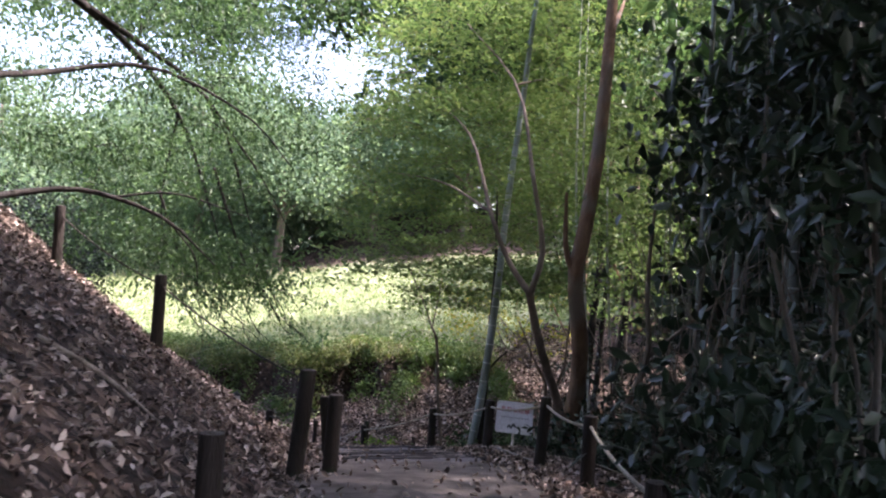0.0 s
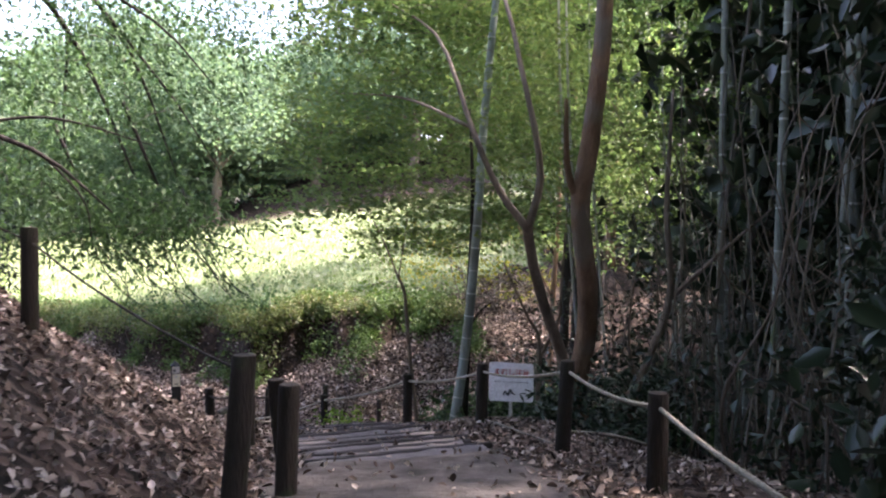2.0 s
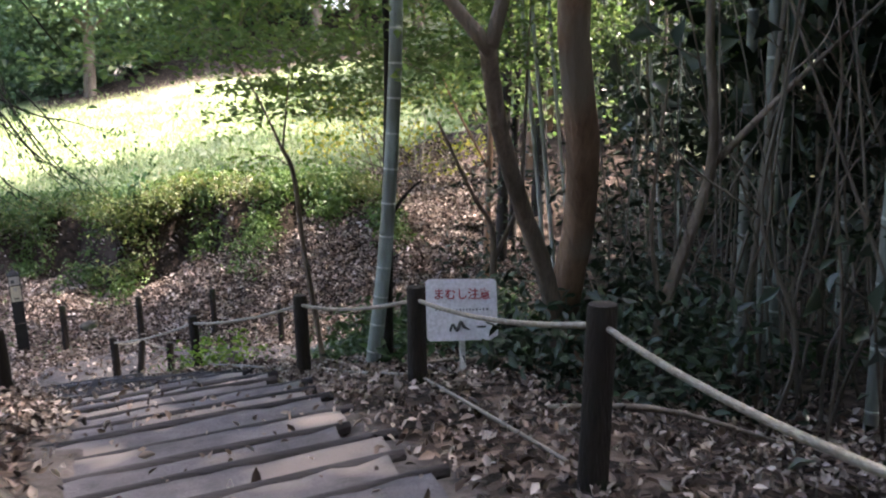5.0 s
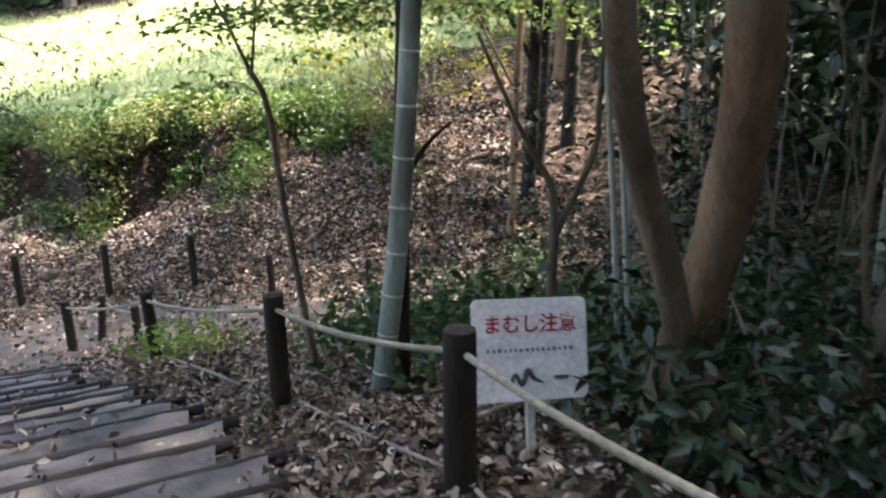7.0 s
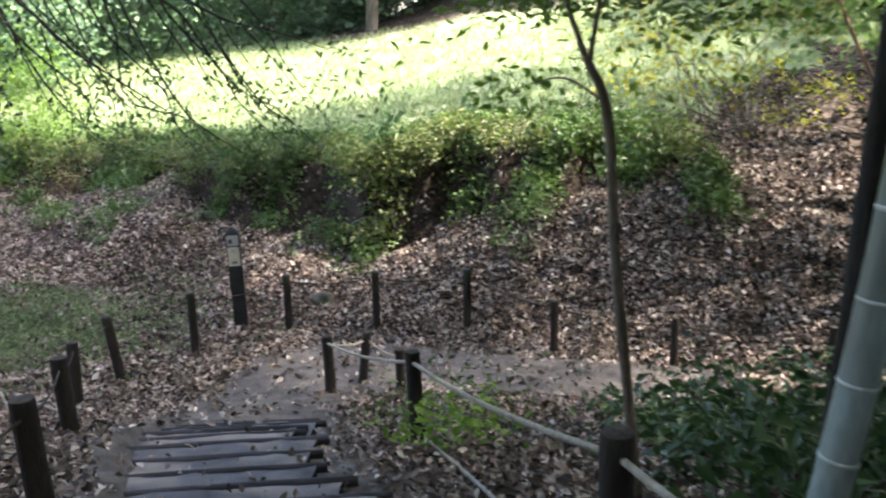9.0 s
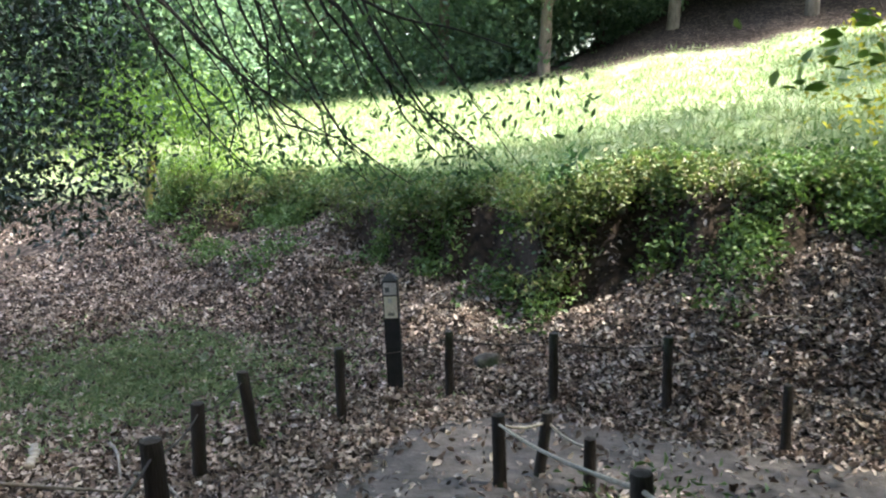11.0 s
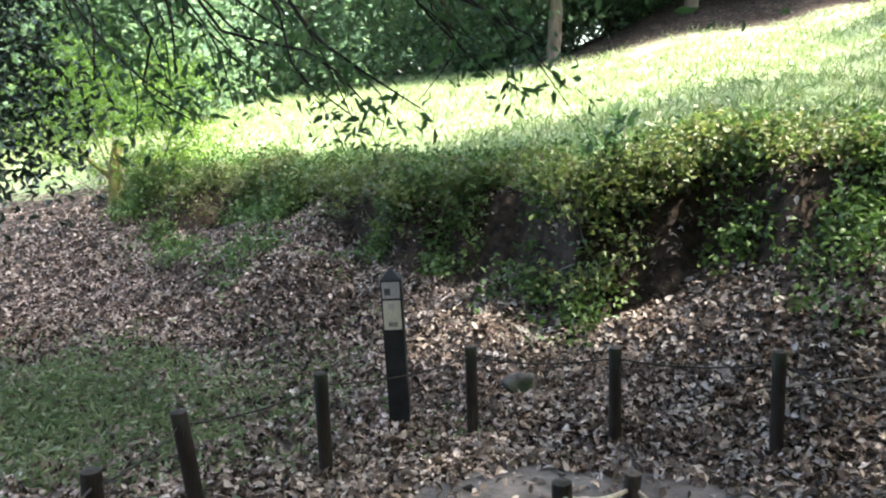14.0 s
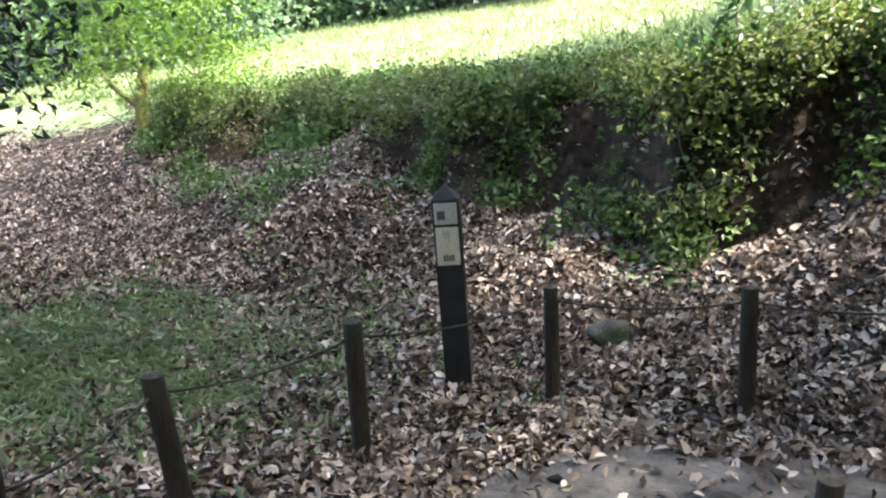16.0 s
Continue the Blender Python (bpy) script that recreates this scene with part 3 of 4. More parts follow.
def build_marker():
    gx, gy = -3.55, 20.95
    z0 = float(land(gx, gy))
    m = thing("marker_post", "black square timber marker post with two pale plates", "marker post", at=(gx, gy, z0))
    m.rotation_euler = (radians(0), radians(-1.5), radians(12))
    w, top = 0.095, 1.47
    bm = bmesh.new()
    rows = [[bm.verts.new((sx * w, sy * w, h)) for sx, sy in ((-1, -1), (1, -1), (1, 1), (-1, 1))] for h in (-0.3, top - 0.1)]
    tip = bm.verts.new((0, 0, top))
    for j in range(4):
        bm.faces.new((rows[0][j], rows[0][(j + 1) % 4], rows[1][(j + 1) % 4], rows[1][j]))
        bm.faces.new((rows[1][j], rows[1][(j + 1) % 4], tip))
    bmesh.ops.bevel(bm, geom=bm.edges[:], offset=0.006, segments=2, profile=0.5, affect="EDGES")
    part("shaft", bm, M_MARKER, m)
    slab("plate", -0.08, 0.08, -w - 0.006, -w + 0.002, top - 0.27, top - 0.12, M_PLATE_GREY, m, 0.002, "pale grey plate with a dark picture")
    slab("picture", -0.06, -0.005, -w - 0.0085, -w - 0.0055, top - 0.235, top - 0.175, M_INK, m, 0)
    plate = slab("plate", -0.08, 0.08, -w - 0.006, -w + 0.002, top - 0.56, top - 0.29, M_PLATE, m, 0.002, "cream plate with small dark print")
    slab("print", -0.03, 0.02, -w - 0.0085, -w - 0.0055, top - 0.37, top - 0.315, M_PLATE_GREY, m, 0)
    for k in range(4):
        slab("print", -0.035 + 0.02 * k, -0.021 + 0.02 * k, -w - 0.0085, -w - 0.0055, top - 0.53, top - 0.49 + 0.006 * (k % 2), M_INK, m, 0)
    return m


build_marker()

# pale poles edging the way, and sticks
EDGING = [((0.98, 8.2), (0.85, 10.0)), ((0.8, 10.25), (0.42, 11.9)), ((0.3, 12.2), (-0.45, 14.6))]
for (ax, ay), (bx, by) in EDGING:
    tagged(tube("edging_pole", [(ax, ay, land(ax, ay) + 0.04, 0.01), ((ax + bx) / 2, (ay + by) / 2, land((ax + bx) / 2, (ay + by) / 2) + 0.05, 0.011), (bx, by, land(bx, by) + 0.04, 0.009)], M_PIPE, None, 8, 10, 0.05), "pale thin pole edging the path on the ground", "pole", "edging poles")
STICKS = [(-0.2, 21.3, 1.6, 0.15), (0.9, 21.8, 1.4, -0.2), (0.2, 22.4, 1.8, 0.2), (-4.9, 16.0, 1.6, 0.9), (-4.4, 17.0, 1.2, -0.7), (1.4, 11.0, 1.2, 0.6), (1.9, 8.9, 1.3, -0.3), (-5.2, 17.6, 1.5, -0.9), (2.2, 13.6, 1.6, 0.1), (-2.6, 4.6, 0.7, 0.4)]
for k, (x, y, ln, a) in enumerate(STICKS):
    dx, dy = math.cos(a) * ln / 2, math.sin(a) * ln / 2
    tagged(tube("fallen_stick", [(x - dx, y - dy, land(x - dx, y - dy) + 0.03, 0.018), (x, y + 0.05, land(x, y) + 0.06, 0.016), (x + dx, y + dy, land(x + dx, y + dy) + 0.03, 0.008)], M_STICK, None, 6, 8, 0.1, k), "dry fallen stick lying on leaf litter", "stick", "fallen sticks")


tagged(tube("fallen_log", [(-6.3, 17.9, land(-6.3, 17.9) + 0.05, 0.055), (-5.95, 17.5, land(-5.95, 17.5) + 0.07, 0.052), (-5.65, 17.05, land(-5.65, 17.05) + 0.05, 0.045)], M_STICK, None, 10, 14, 0.06, 77), "short pale fallen log lying in leaf litter", "log")


def stone(x, y, size, seed):
    bm = bmesh.new()
    bmesh.ops.create_icosphere(bm, subdivisions=3, radius=size)
    for v in bm.verts:
        k = 1 + 0.35 * noise.noise(v.co * (1.6 / size) + Vector((seed, 0, 0)))
        v.co = Vector((v.co.x * k, v.co.y * k * 0.8, v.co.z * k * 0.75))
    ob = part("stone", bm, M_STONE, smooth=True)
    ob.location = (x, y, float(land(x, y)) + size * 0.35)
    tagged(ob, "rough grey stone half sunk in leaf litter", "stone", "stones")


for k, (x, y, s) in enumerate([(-2.56, 22.0, 0.2), (-0.95, 24.0, 0.09), (1.5, 12.6, 0.1)]):
    stone(x, y, s, k * 3.1)


# ---- trees beside the way ----
def limb(name, pts, material, parent, sides=10, n=18, rough=0.05, seed=1):
    return tube(name, pts, material, parent, sides, n, rough, seed)


def ground_z(x, y):
    return float(land(x, y))


def twigs_from(rnd, starts, length, spread, up=0.1, r=0.006, bend=0.3):
    """Thin twigs growing out of given points; rows for many_tubes, and their tips."""
    lines, tips = [], []
    for s in starts:
        a = rnd.uniform(0, 2 * math.pi)
        d = np.array((math.cos(a) * spread, math.sin(a) * spread, rnd.normal(up, 0.3)))
        ln = length * rnd.uniform(0.6, 1.3)
        p1 = s + d * ln * 0.5 + rnd.normal(0, 0.08, 3) * ln
        p2 = s + d * ln + np.array((0, 0, -bend * ln)) + rnd.normal(0, 0.1, 3) * ln
        lines.append(smooth_line([(*s, r), (*p1, r * 0.7), (*p2, r * 0.35)], 6))
        tips.append(p2)
    return lines, np.array(tips)


def build_bamboo_pole():
    t = thing("bamboo", "tall blue-grey bamboo pole with pale node rings", "bamboo", at=(0.91, 12.0, ground_z(0.91, 12.0)))
    inv = Matrix.Translation(t.location).inverted()
    line = smooth_line([(0.87, 12.0, -0.7, 0.063), (1.05, 12.0, 0.5, 0.06), (1.18, 12.0, 1.9, 0.056), (1.26, 12.0, 3.3, 0.05), (1.4, 12.0, 4.9, 0.043), (1.55, 11.8, 6.9, 0.03), (2.1, 11.9, 9.3, 0.012)], 150)
    culm = mesh_object("culm", *tube_data(line, 14), M_BAMBOO, t)
    culm.matrix_parent_inverse = inv
    for k in range(3, 130, 5):
        p = line[k]
        q = line[k + 1]
        d = (q - p)[:3] / np.linalg.norm((q - p)[:3]) * 0.008
        rows = [(*(p[:3] - d), p[3] * 1.0), (*p[:3], p[3] * 1.06), (*(p[:3] + d), p[3] * 1.0)]
        nd = mesh_object("node_ring", *tube_data(np.array(rows), 14), M_NODE, t)
        nd.matrix_parent_inverse = inv
    t2 = thing("dead_trunk", "thin dark dead trunk leaning against bamboo", "tree", at=(1.09, 12.3, ground_z(1.09, 12.3)))
    o = limb("trunk", [(1.09, 12.3, -0.9, 0.06), (1.13, 12.3, 0.2, 0.05), (1.17, 12.3, 1.2, 0.045), (1.2, 12.3, 2.4, 0.03), (1.15, 12.3, 3.6, 0.012)], M_BARK_DARK, t2)
    o.matrix_parent_inverse = Matrix.Translation(t2.location).inverted()
    o = limb("branch", [(1.15, 12.3, 0.75, 0.02), (1.31, 12.25, 0.98, 0.014), (1.44, 12.2, 1.1, 0.008)], M_BARK_DARK, t2, 6, 6)
    o.matrix_parent_inverse = Matrix.Translation(t2.location).inverted()


build_bamboo_pole()


def tree(name, label, limbs, material, crown=(), group="", seed=1, sides=12):
    """limbs: lists of (x, y, z, radius), the first the trunk. crown: (leaf places, size, material, options) lists."""
    x, y = limbs[0][0][:2]
    t = thing(name, label, "tree", group, at=(x, y, ground_z(x, y)))
    inv = Matrix.Translation(t.location).inverted()
    for k, pts in enumerate(limbs):
        o = limb("trunk" if k == 0 else "branch", pts, material, t, sides if k == 0 else 8, 22 if k == 0 else 14, 0.06, seed + k)
        o.matrix_parent_inverse = inv
    for made in crown:
        o = made(t)
        o.matrix_parent_inverse = inv
    return t


# layered maple sprays over the way

def maple_sprays(seed, n, xr, yr, zr, keep):
    r = np.random.RandomState(seed)
    c = np.stack([r.uniform(*xr, n), r.uniform(*yr, n), r.uniform(*zr, n)], 1)
    return c[keep(c[:, 0], c[:, 1], c[:, 2])]


def crown_maker(centres, per, radius, flat, size, material, seed, **kw):
    def make(parent):
        r = np.random.RandomState(seed)
        return leaf_mesh("crown", cloud(r, centres, radius, flat, per), size, material, parent, seed=seed, **kw)
    return make


def twig_maker(centres, length, material, seed, r=0.006, up=0.0):
    def make(parent):
        rr = np.random.RandomState(seed)
        lines, _ = twigs_from(rr, np.asarray(centres), length, 0.9, up, r)
        return tagged(many_tubes("twig", lines, material, parent, 4), kind="stuff")
    return make


low_edge = lambda x, y, z: z > 1.9 + 0.05 * (y - 11) + 0.25 * np.maximum(0, y - 15.5)
maple_a = maple_sprays(1, 520, (-1.3, 2.6), (11.5, 16.5), (1.9, 7.5), lambda x, y, z: low_edge(x, y, z) & (x > -1.3 + 0.1 * (z - 2)))
maple_a = np.vstack([maple_a, box_points(np.random.RandomState(12), 55, (0.2, 2.6), (13.8, 17), (1.55, 2.6))])
maple_b = maple_sprays(2, 300, (1.2, 5.5), (11.5, 19), (2.2, 9.5), low_edge)
tree("maple_tree", "slender forked maple with layered yellow-green leaves", [
    [(1.98, 10.4, -0.3, 0.075), (1.83, 10.33, 0.5, 0.065), (1.54, 10.18, 1.2, 0.058), (1.32, 9.94, 1.7, 0.053), (1.16, 9.66, 2.12, 0.05)],
    [(1.18, 9.63, 2.06, 0.043), (0.89, 9.73, 2.47, 0.034), (0.65, 9.91, 3.09, 0.028), (0.5, 11.0, 4.2, 0.02), (0.2, 12.8, 5.0, 0.01)],
    [(1.17, 9.62, 2.1, 0.043), (1.29, 9.64, 2.65, 0.036), (1.14, 9.73, 3.54, 0.028), (1.1, 11.0, 5.0, 0.02), (0.6, 13.0, 6.4, 0.01)],
    [(0.65, 9.91, 3.09, 0.022), (0.2, 11.6, 3.6, 0.016), (-0.5, 13.4, 3.9, 0.008)],
    [(1.1, 11.0, 5.0, 0.02), (2.0, 13.0, 5.6, 0.014), (2.6, 15.0, 6.0, 0.007)]],
    M_BARK_GREY, [crown_maker(maple_a, 62, 0.64, 0.15, 0.078, M_MAPLE, 21, width=0.75, up=0.75), twig_maker(maple_a, 0.5, M_BARK_GREY, 22)], seed=3)
tree("brown_tree", "red-brown smooth-barked tree leaning beside the rope fence", [
    [(1.95, 10.7, -0.6, 0.15), (2.02, 10.55, 0.3, 0.12), (2.07, 10.42, 0.85, 0.112), (2.0, 10.2, 1.5, 0.108), (1.83, 10.0, 2.3, 0.1), (1.9, 9.9, 3.0, 0.095), (2.05, 9.9, 4.5, 0.085), (2.2, 10.2, 7.5, 0.05), (2.4, 10.6, 10, 0.02)],
    [(1.84, 10.0, 2.3, 0.05), (1.66, 9.9, 2.7, 0.035), (1.6, 9.8, 3.4, 0.02)],
    [(2.1, 9.95, 5.5, 0.045), (2.9, 12, 6.6, 0.03), (3.6, 14, 7.6, 0.012)],
    [(2.02, 10.5, 0.3, 0.05), (2.04, 10.3, 0.1, 0.04), (1.9, 10.1, -0.35, 0.03)]],
    M_BARK, [crown_maker(maple_b, 95, 0.75, 0.18, 0.078, M_MAPLE, 23, width=0.7, up=0.7), twig_maker(maple_b, 0.6, M_BARK_GREY, 24)], seed=9)

# sapling beside the steps
sap_tips = np.array([(0.9, 13.7, 1.45), (1.1, 13.5, 1.6), (0.7, 13.9, 1.3), (-0.1, 13.8, 1.5), (0.2, 13.3, 1.6), (0.21, 13.6, 1.85), (-0.05, 13.5, 2.1), (0.1, 13.8, 1.95), (0.5, 13.6, 1.8), (0.65, 13.7, 2.0), (0.3, 13.4, 2.2), (-0.3, 13.6, 2.3), (0.8, 13.5, 1.75), (0.08, 14.0, 1.2), (0.25, 13.9, 1.12)])
tree("sapling", "slim young tree with sparse fresh leaves beside the steps", [
    [(0.74, 13.6, -1.2, 0.032), (0.65, 13.6, -0.4, 0.029), (0.56, 13.6, 0.35, 0.027), (0.5, 13.6, 1.08, 0.024), (0.39, 13.6, 1.36, 0.02)],
    [(0.39, 13.6, 1.36, 0.015), (0.21, 13.6, 1.8, 0.011), (-0.15, 13.55, 2.5, 0.005)],
    [(0.41, 13.6, 1.33, 0.013), (0.47, 13.6, 1.75, 0.009), (0.55, 13.65, 2.3, 0.004)],
    [(0.48, 13.6, 1.15, 0.008), (0.3, 13.8, 1.25, 0.005), (0.05, 14.0, 1.18, 0.003)]],
    M_BARK_GREY, [crown_maker(sap_tips, 46, 0.45, 0.4, 0.062, M_FRESH, 31, width=0.55, up=0.6, fine=True, fold=0.1)], seed=5, sides=8)
tree("sapling", "bare forked sapling behind the warning sign", [
    [(2.08, 12.2, -0.9, 0.04), (2.08, 12.2, 0.0, 0.035), (2.09, 12.2, 0.34, 0.032), (2.07, 12.2, 0.67, 0.025), (1.9, 12.2, 0.96, 0.018), (1.6, 12.2, 1.6, 0.012)],
    [(2.09, 12.2, 0.34, 0.025), (2.35, 12.2, 0.86, 0.02), (2.38, 12.2, 1.24, 0.017), (2.5, 12.3, 2.6, 0.008)]], M_BARK_GREY, seed=6, sides=8)


# ---- tree on the hillside with drooping dark branches ----
def drooping_tree():
    r = np.random.RandomState(41)
    limbs = [
        [(-4.9, 6.2, 1.6, 0.15), (-4.75, 6.2, 3.2, 0.12), (-4.6, 6.4, 5.0, 0.12), (-4.4, 6.9, 7.5, 0.09), (-4.2, 7.5, 10, 0.04)],
        [(-4.75, 6.3, 2.5, 0.05), (-4.9, 8.4, 2.75, 0.04), (-4.3, 9.0, 2.94, 0.032), (-3.76, 9.0, 2.89, 0.026), (-3.13, 9.0, 2.66, 0.018), (-2.6, 9.0, 2.2, 0.008)],
        [(-4.7, 6.4, 3.6, 0.045), (-4.6, 8.6, 4.1, 0.035), (-3.6, 9.6, 4.5, 0.024), (-2.5, 10.2, 4.1, 0.014), (-1.9, 10.4, 3.5, 0.006)],
        [(-4.6, 6.4, 4.6, 0.06), (-4.2, 9.0, 5.0, 0.05), (-4.0, 13.5, 4.6, 0.035), (-3.9, 17.5, 3.0, 0.02), (-3.6, 20.0, 1.2, 0.007)],
        [(-4.2, 9.0, 5.0, 0.04), (-3.4, 13.0, 4.7, 0.03), (-3.2, 17.0, 3.3, 0.018), (-3.0, 19.4, 1.6, 0.008), (-2.7, 20.6, 0.7, 0.004)],
        [(-3.76, 9.0, 2.89, 0.016), (-3.1, 9.1, 2.98, 0.012), (-2.3, 9.2, 2.78, 0.005)],
        [(-3.13, 9.0, 2.66, 0.012), (-2.85, 9.1, 2.3, 0.009), (-2.8, 9.2, 1.9, 0.004)],
        [(-3.4, 13.0, 4.7, 0.025), (-2.8, 16.2, 3.8, 0.016), (-2.0, 19.4, 2.2, 0.006)],
        [(-4.0, 13.5, 4.6, 0.025), (-4.9, 17.0, 3.4, 0.016), (-5.3, 20.0, 1.6, 0.005)]]
    limbs += [
        [(-4.7, 15.5, 3.6, 0.03), (-4.46, 17.3, 2.1, 0.02), (-4.22, 17.5, 1.75, 0.017), (-3.92, 17.5, 1.44, 0.014), (-3.52, 17.5, 1.15, 0.01), (-2.98, 17.5, 0.79, 0.005)],
        [(-4.17, 17.5, 1.65, 0.009), (-4.07, 17.5, 1.15, 0.007), (-3.98, 17.5, 0.91, 0.006), (-4.0, 17.5, 0.6, 0.004)],
        [(-3.67, 17.5, 1.24, 0.007), (-3.56, 17.5, 0.91, 0.006), (-3.55, 17.5, 0.62, 0.004)],
        [(-3.6, 15.0, 3.9, 0.03), (-3.17, 17.3, 2.12, 0.022), (-2.84, 17.5, 1.72, 0.018), (-2.65, 17.5, 1.42, 0.014), (-2.47, 17.5, 1.15, 0.01), (-2.18, 17.5, 0.9, 0.005)],
        [(-3.1, 17.4, 2.05, 0.015), (-2.45, 17.5, 1.67, 0.012), (-1.98, 17.5, 1.55, 0.008), (-1.5, 17.5, 1.38, 0.004)],
        [(-2.84, 17.5, 1.72, 0.01), (-2.73, 17.5, 1.33, 0.007), (-2.57, 17.5, 1.0, 0.004)],
        [(-2.3, 17.5, 1.63, 0.008), (-2.0, 17.6, 1.25, 0.006), (-1.75, 17.6, 0.9, 0.003)]]
    fine = []
    for k in range(8):
        x, y = r.uniform(-5.6, -2.2), r.uniform(17.2, 20.6)
        z = r.uniform(1.4, 2.4)
        fine.append(smooth_line([(x - 0.35, y, z + 0.4, 0.014), (x, y + r.normal(0, 0.06), z + r.normal(0, 0.06), 0.011), (x + r.uniform(0.1, 0.4), y + r.normal(0.1, 0.1), z - r.uniform(0.35, 0.6), 0.008), (x + r.uniform(0.4, 0.95), y + r.normal(0.2, 0.2), z - r.uniform(0.7, 1.5), 0.003)], 9))
    droops = []                                    # branches that hang before the meadow
    for k in range(10):
        x, y, z = -4.5 + 0.27 * k + r.normal(0, 0.1), r.uniform(17.4, 18.4), r.uniform(0.3, 0.75)
        main = [(x - 0.75, y, z + 2.0, 0.016), (x - 0.5, y, z + 1.25, 0.013), (x - 0.15 + r.normal(0, 0.14), y + r.normal(0, 0.1), z + 0.65 + r.normal(0, 0.12), 0.01), (x + 0.15, y, z + 0.3 + r.normal(0, 0.06), 0.007), (x + 0.5, y, z, 0.003)]
        droops.append(smooth_line(main, 12))
        for i in (1, 2, 3):
            a = main[i]
            droops.append(smooth_line([(*a[:3], a[3] * 0.6), (a[0] + r.uniform(0, 0.2), a[1], a[2] - 0.2, a[3] * 0.45), (a[0] + r.uniform(-0.1, 0.3), a[1] + 0.05, a[2] - r.uniform(0.3, 0.5), 0.002)], 6))
    clumps = []
    # high clumps reaching to y 26 are added to shade the bank
    for n, xr, yr, zr in ((40, (-7.5, -2.4), (9, 12), (3.1, 6.8)), (24, (-3.4, -1.4), (9.5, 12.5), (3.8, 7.5)), (45, (-9.5, -0.5), (9, 26), (7.0, 10.5)), (60, (-6, 2), (19, 25.5), (6, 9.5)), (60, (-8.5, -3.0), (12, 18), (3.4, 8)), (36, (-8.0, -3.5), (18, 21.5), (2.2, 5)), (16, (-3.9, -2.1), (9.5, 11), (1.9, 2.8))):
        clumps.append(np.stack([r.uniform(*xr, n), r.uniform(*yr, n), r.uniform(*zr, n)], 1))
    clumps = np.vstack(clumps)
    tips = np.vstack([f[3:, :3] for f in fine])
    tips = tips[r.rand(len(tips)) < 0.4]
    sprays = np.vstack([smooth_line(l, 7)[3:, :3] for l in limbs[-7:]] + [box_points(r, 26, (-3.4, -1.0), (17.2, 18.2), (0.75, 1.5))] + [f[3:, :3] for f in droops])
    tree("evergreen_tree", "evergreen tree with long dark drooping branches over the hillside", limbs, M_BARK_DARK, [
        crown_maker(clumps, 220, 0.9, 0.38, 0.078, M_OAK, 43, width=0.42, up=0.3, hang=0.5),
        twig_maker(clumps, 0.7, M_BARK_DARK, 44, 0.007, -0.1),
        lambda t: tagged(many_tubes("twig", fine + droops, M_BARK_DARK, t, 5), kind="stuff"),
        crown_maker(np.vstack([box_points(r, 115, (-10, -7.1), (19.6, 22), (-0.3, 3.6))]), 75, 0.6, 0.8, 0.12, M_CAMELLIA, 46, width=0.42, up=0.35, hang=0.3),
        crown_maker(sprays, 7, 0.2, 0.6, 0.075, M_OAK, 47, width=0.36, up=0.35, hang=0.4, fine=True, fold=0.1),
        crown_maker(tips, 14, 0.3, 0.9, 0.085, M_OAK, 45, width=0.36, up=0.25, hang=0.6, fine=True, fold=0.1)], seed=40)


drooping_tree()


# ---- dark thicket and bamboo grove ----
def bush(name, label, centres, per, radius, size, material, seed, flat=0.7, stems=6, category="bush", group="", **kw):
    c = np.asarray(centres, float)
    b = c[np.argmin(c[:, 2])]
    base = (float(c[:, 0].mean()), float(c[:, 1].mean()))
    t = thing(name, label, category, group, at=(*base, ground_z(*base)))
    inv = Matrix.Translation(t.location).inverted()
    r = np.random.RandomState(seed)
    lines = []
    for k in range(min(stems, len(c))):
        p = c[r.randint(len(c))]
        gx, gy = base[0] + r.normal(0, 0.15), base[1] + r.normal(0, 0.15)
        m = (p + np.array((gx, gy, ground_z(gx, gy)))) / 2 + r.normal(0, 0.12, 3)
        lines.append(smooth_line([(gx, gy, ground_z(gx, gy) - 0.1, 0.02), (*m, 0.014), (*p, 0.005)], 8))
    o = tagged(many_tubes("stem", lines, M_STEM_DULL, t, 5), kind="stuff")
    o.matrix_parent_inverse = inv
    o = leaf_mesh("foliage", cloud(r, c, radius, flat, per), size, material, t, seed=seed, **kw)
    o.matrix_parent_inverse = inv
    return t


r = np.random.RandomState(51)
bush("camellia_bush", "tall dark glossy evergreen bush beside the path", np.vstack([box_points(r, 60, (0.75, 2.2), (2.3, 3.9), (1.3, 4.8)), box_points(r, 20, (1.4, 2.6), (2.6, 4.4), (0.7, 1.6)), box_points(r, 34, (1.0, 2.6), (3.4, 5.0), (2.8, 5.2))]), 95, 0.5, 0.115, M_CAMELLIA, 52, stems=14, up=0.3, hang=0.55, fine=True, fold=0.12)
bush("camellia_bush", "dark glossy evergreen bush at the wood's edge", np.vstack([box_points(r, 64, (2.0, 4.6), (4.6, 7.6), (0.1, 1.9)), box_points(r, 12, (3.6, 5.4), (4.2, 6.4), (1.5, 4.5))]), 70, 0.55, 0.12, M_CAMELLIA, 53, stems=10, up=0.4, hang=0.3)
bush("camellia_bush", "dark glossy evergreen bush under brown tree", np.vstack([box_points(r, 34, (1.65, 3.1), (9.7, 11.3), (-0.6, 0.5)), box_points(r, 18, (1.5, 2.5), (9.3, 10.1), (-0.3, 0.42))]), 60, 0.36, 0.1, M_CAMELLIA, 54, up=0.5, fine=True, fold=0.12)
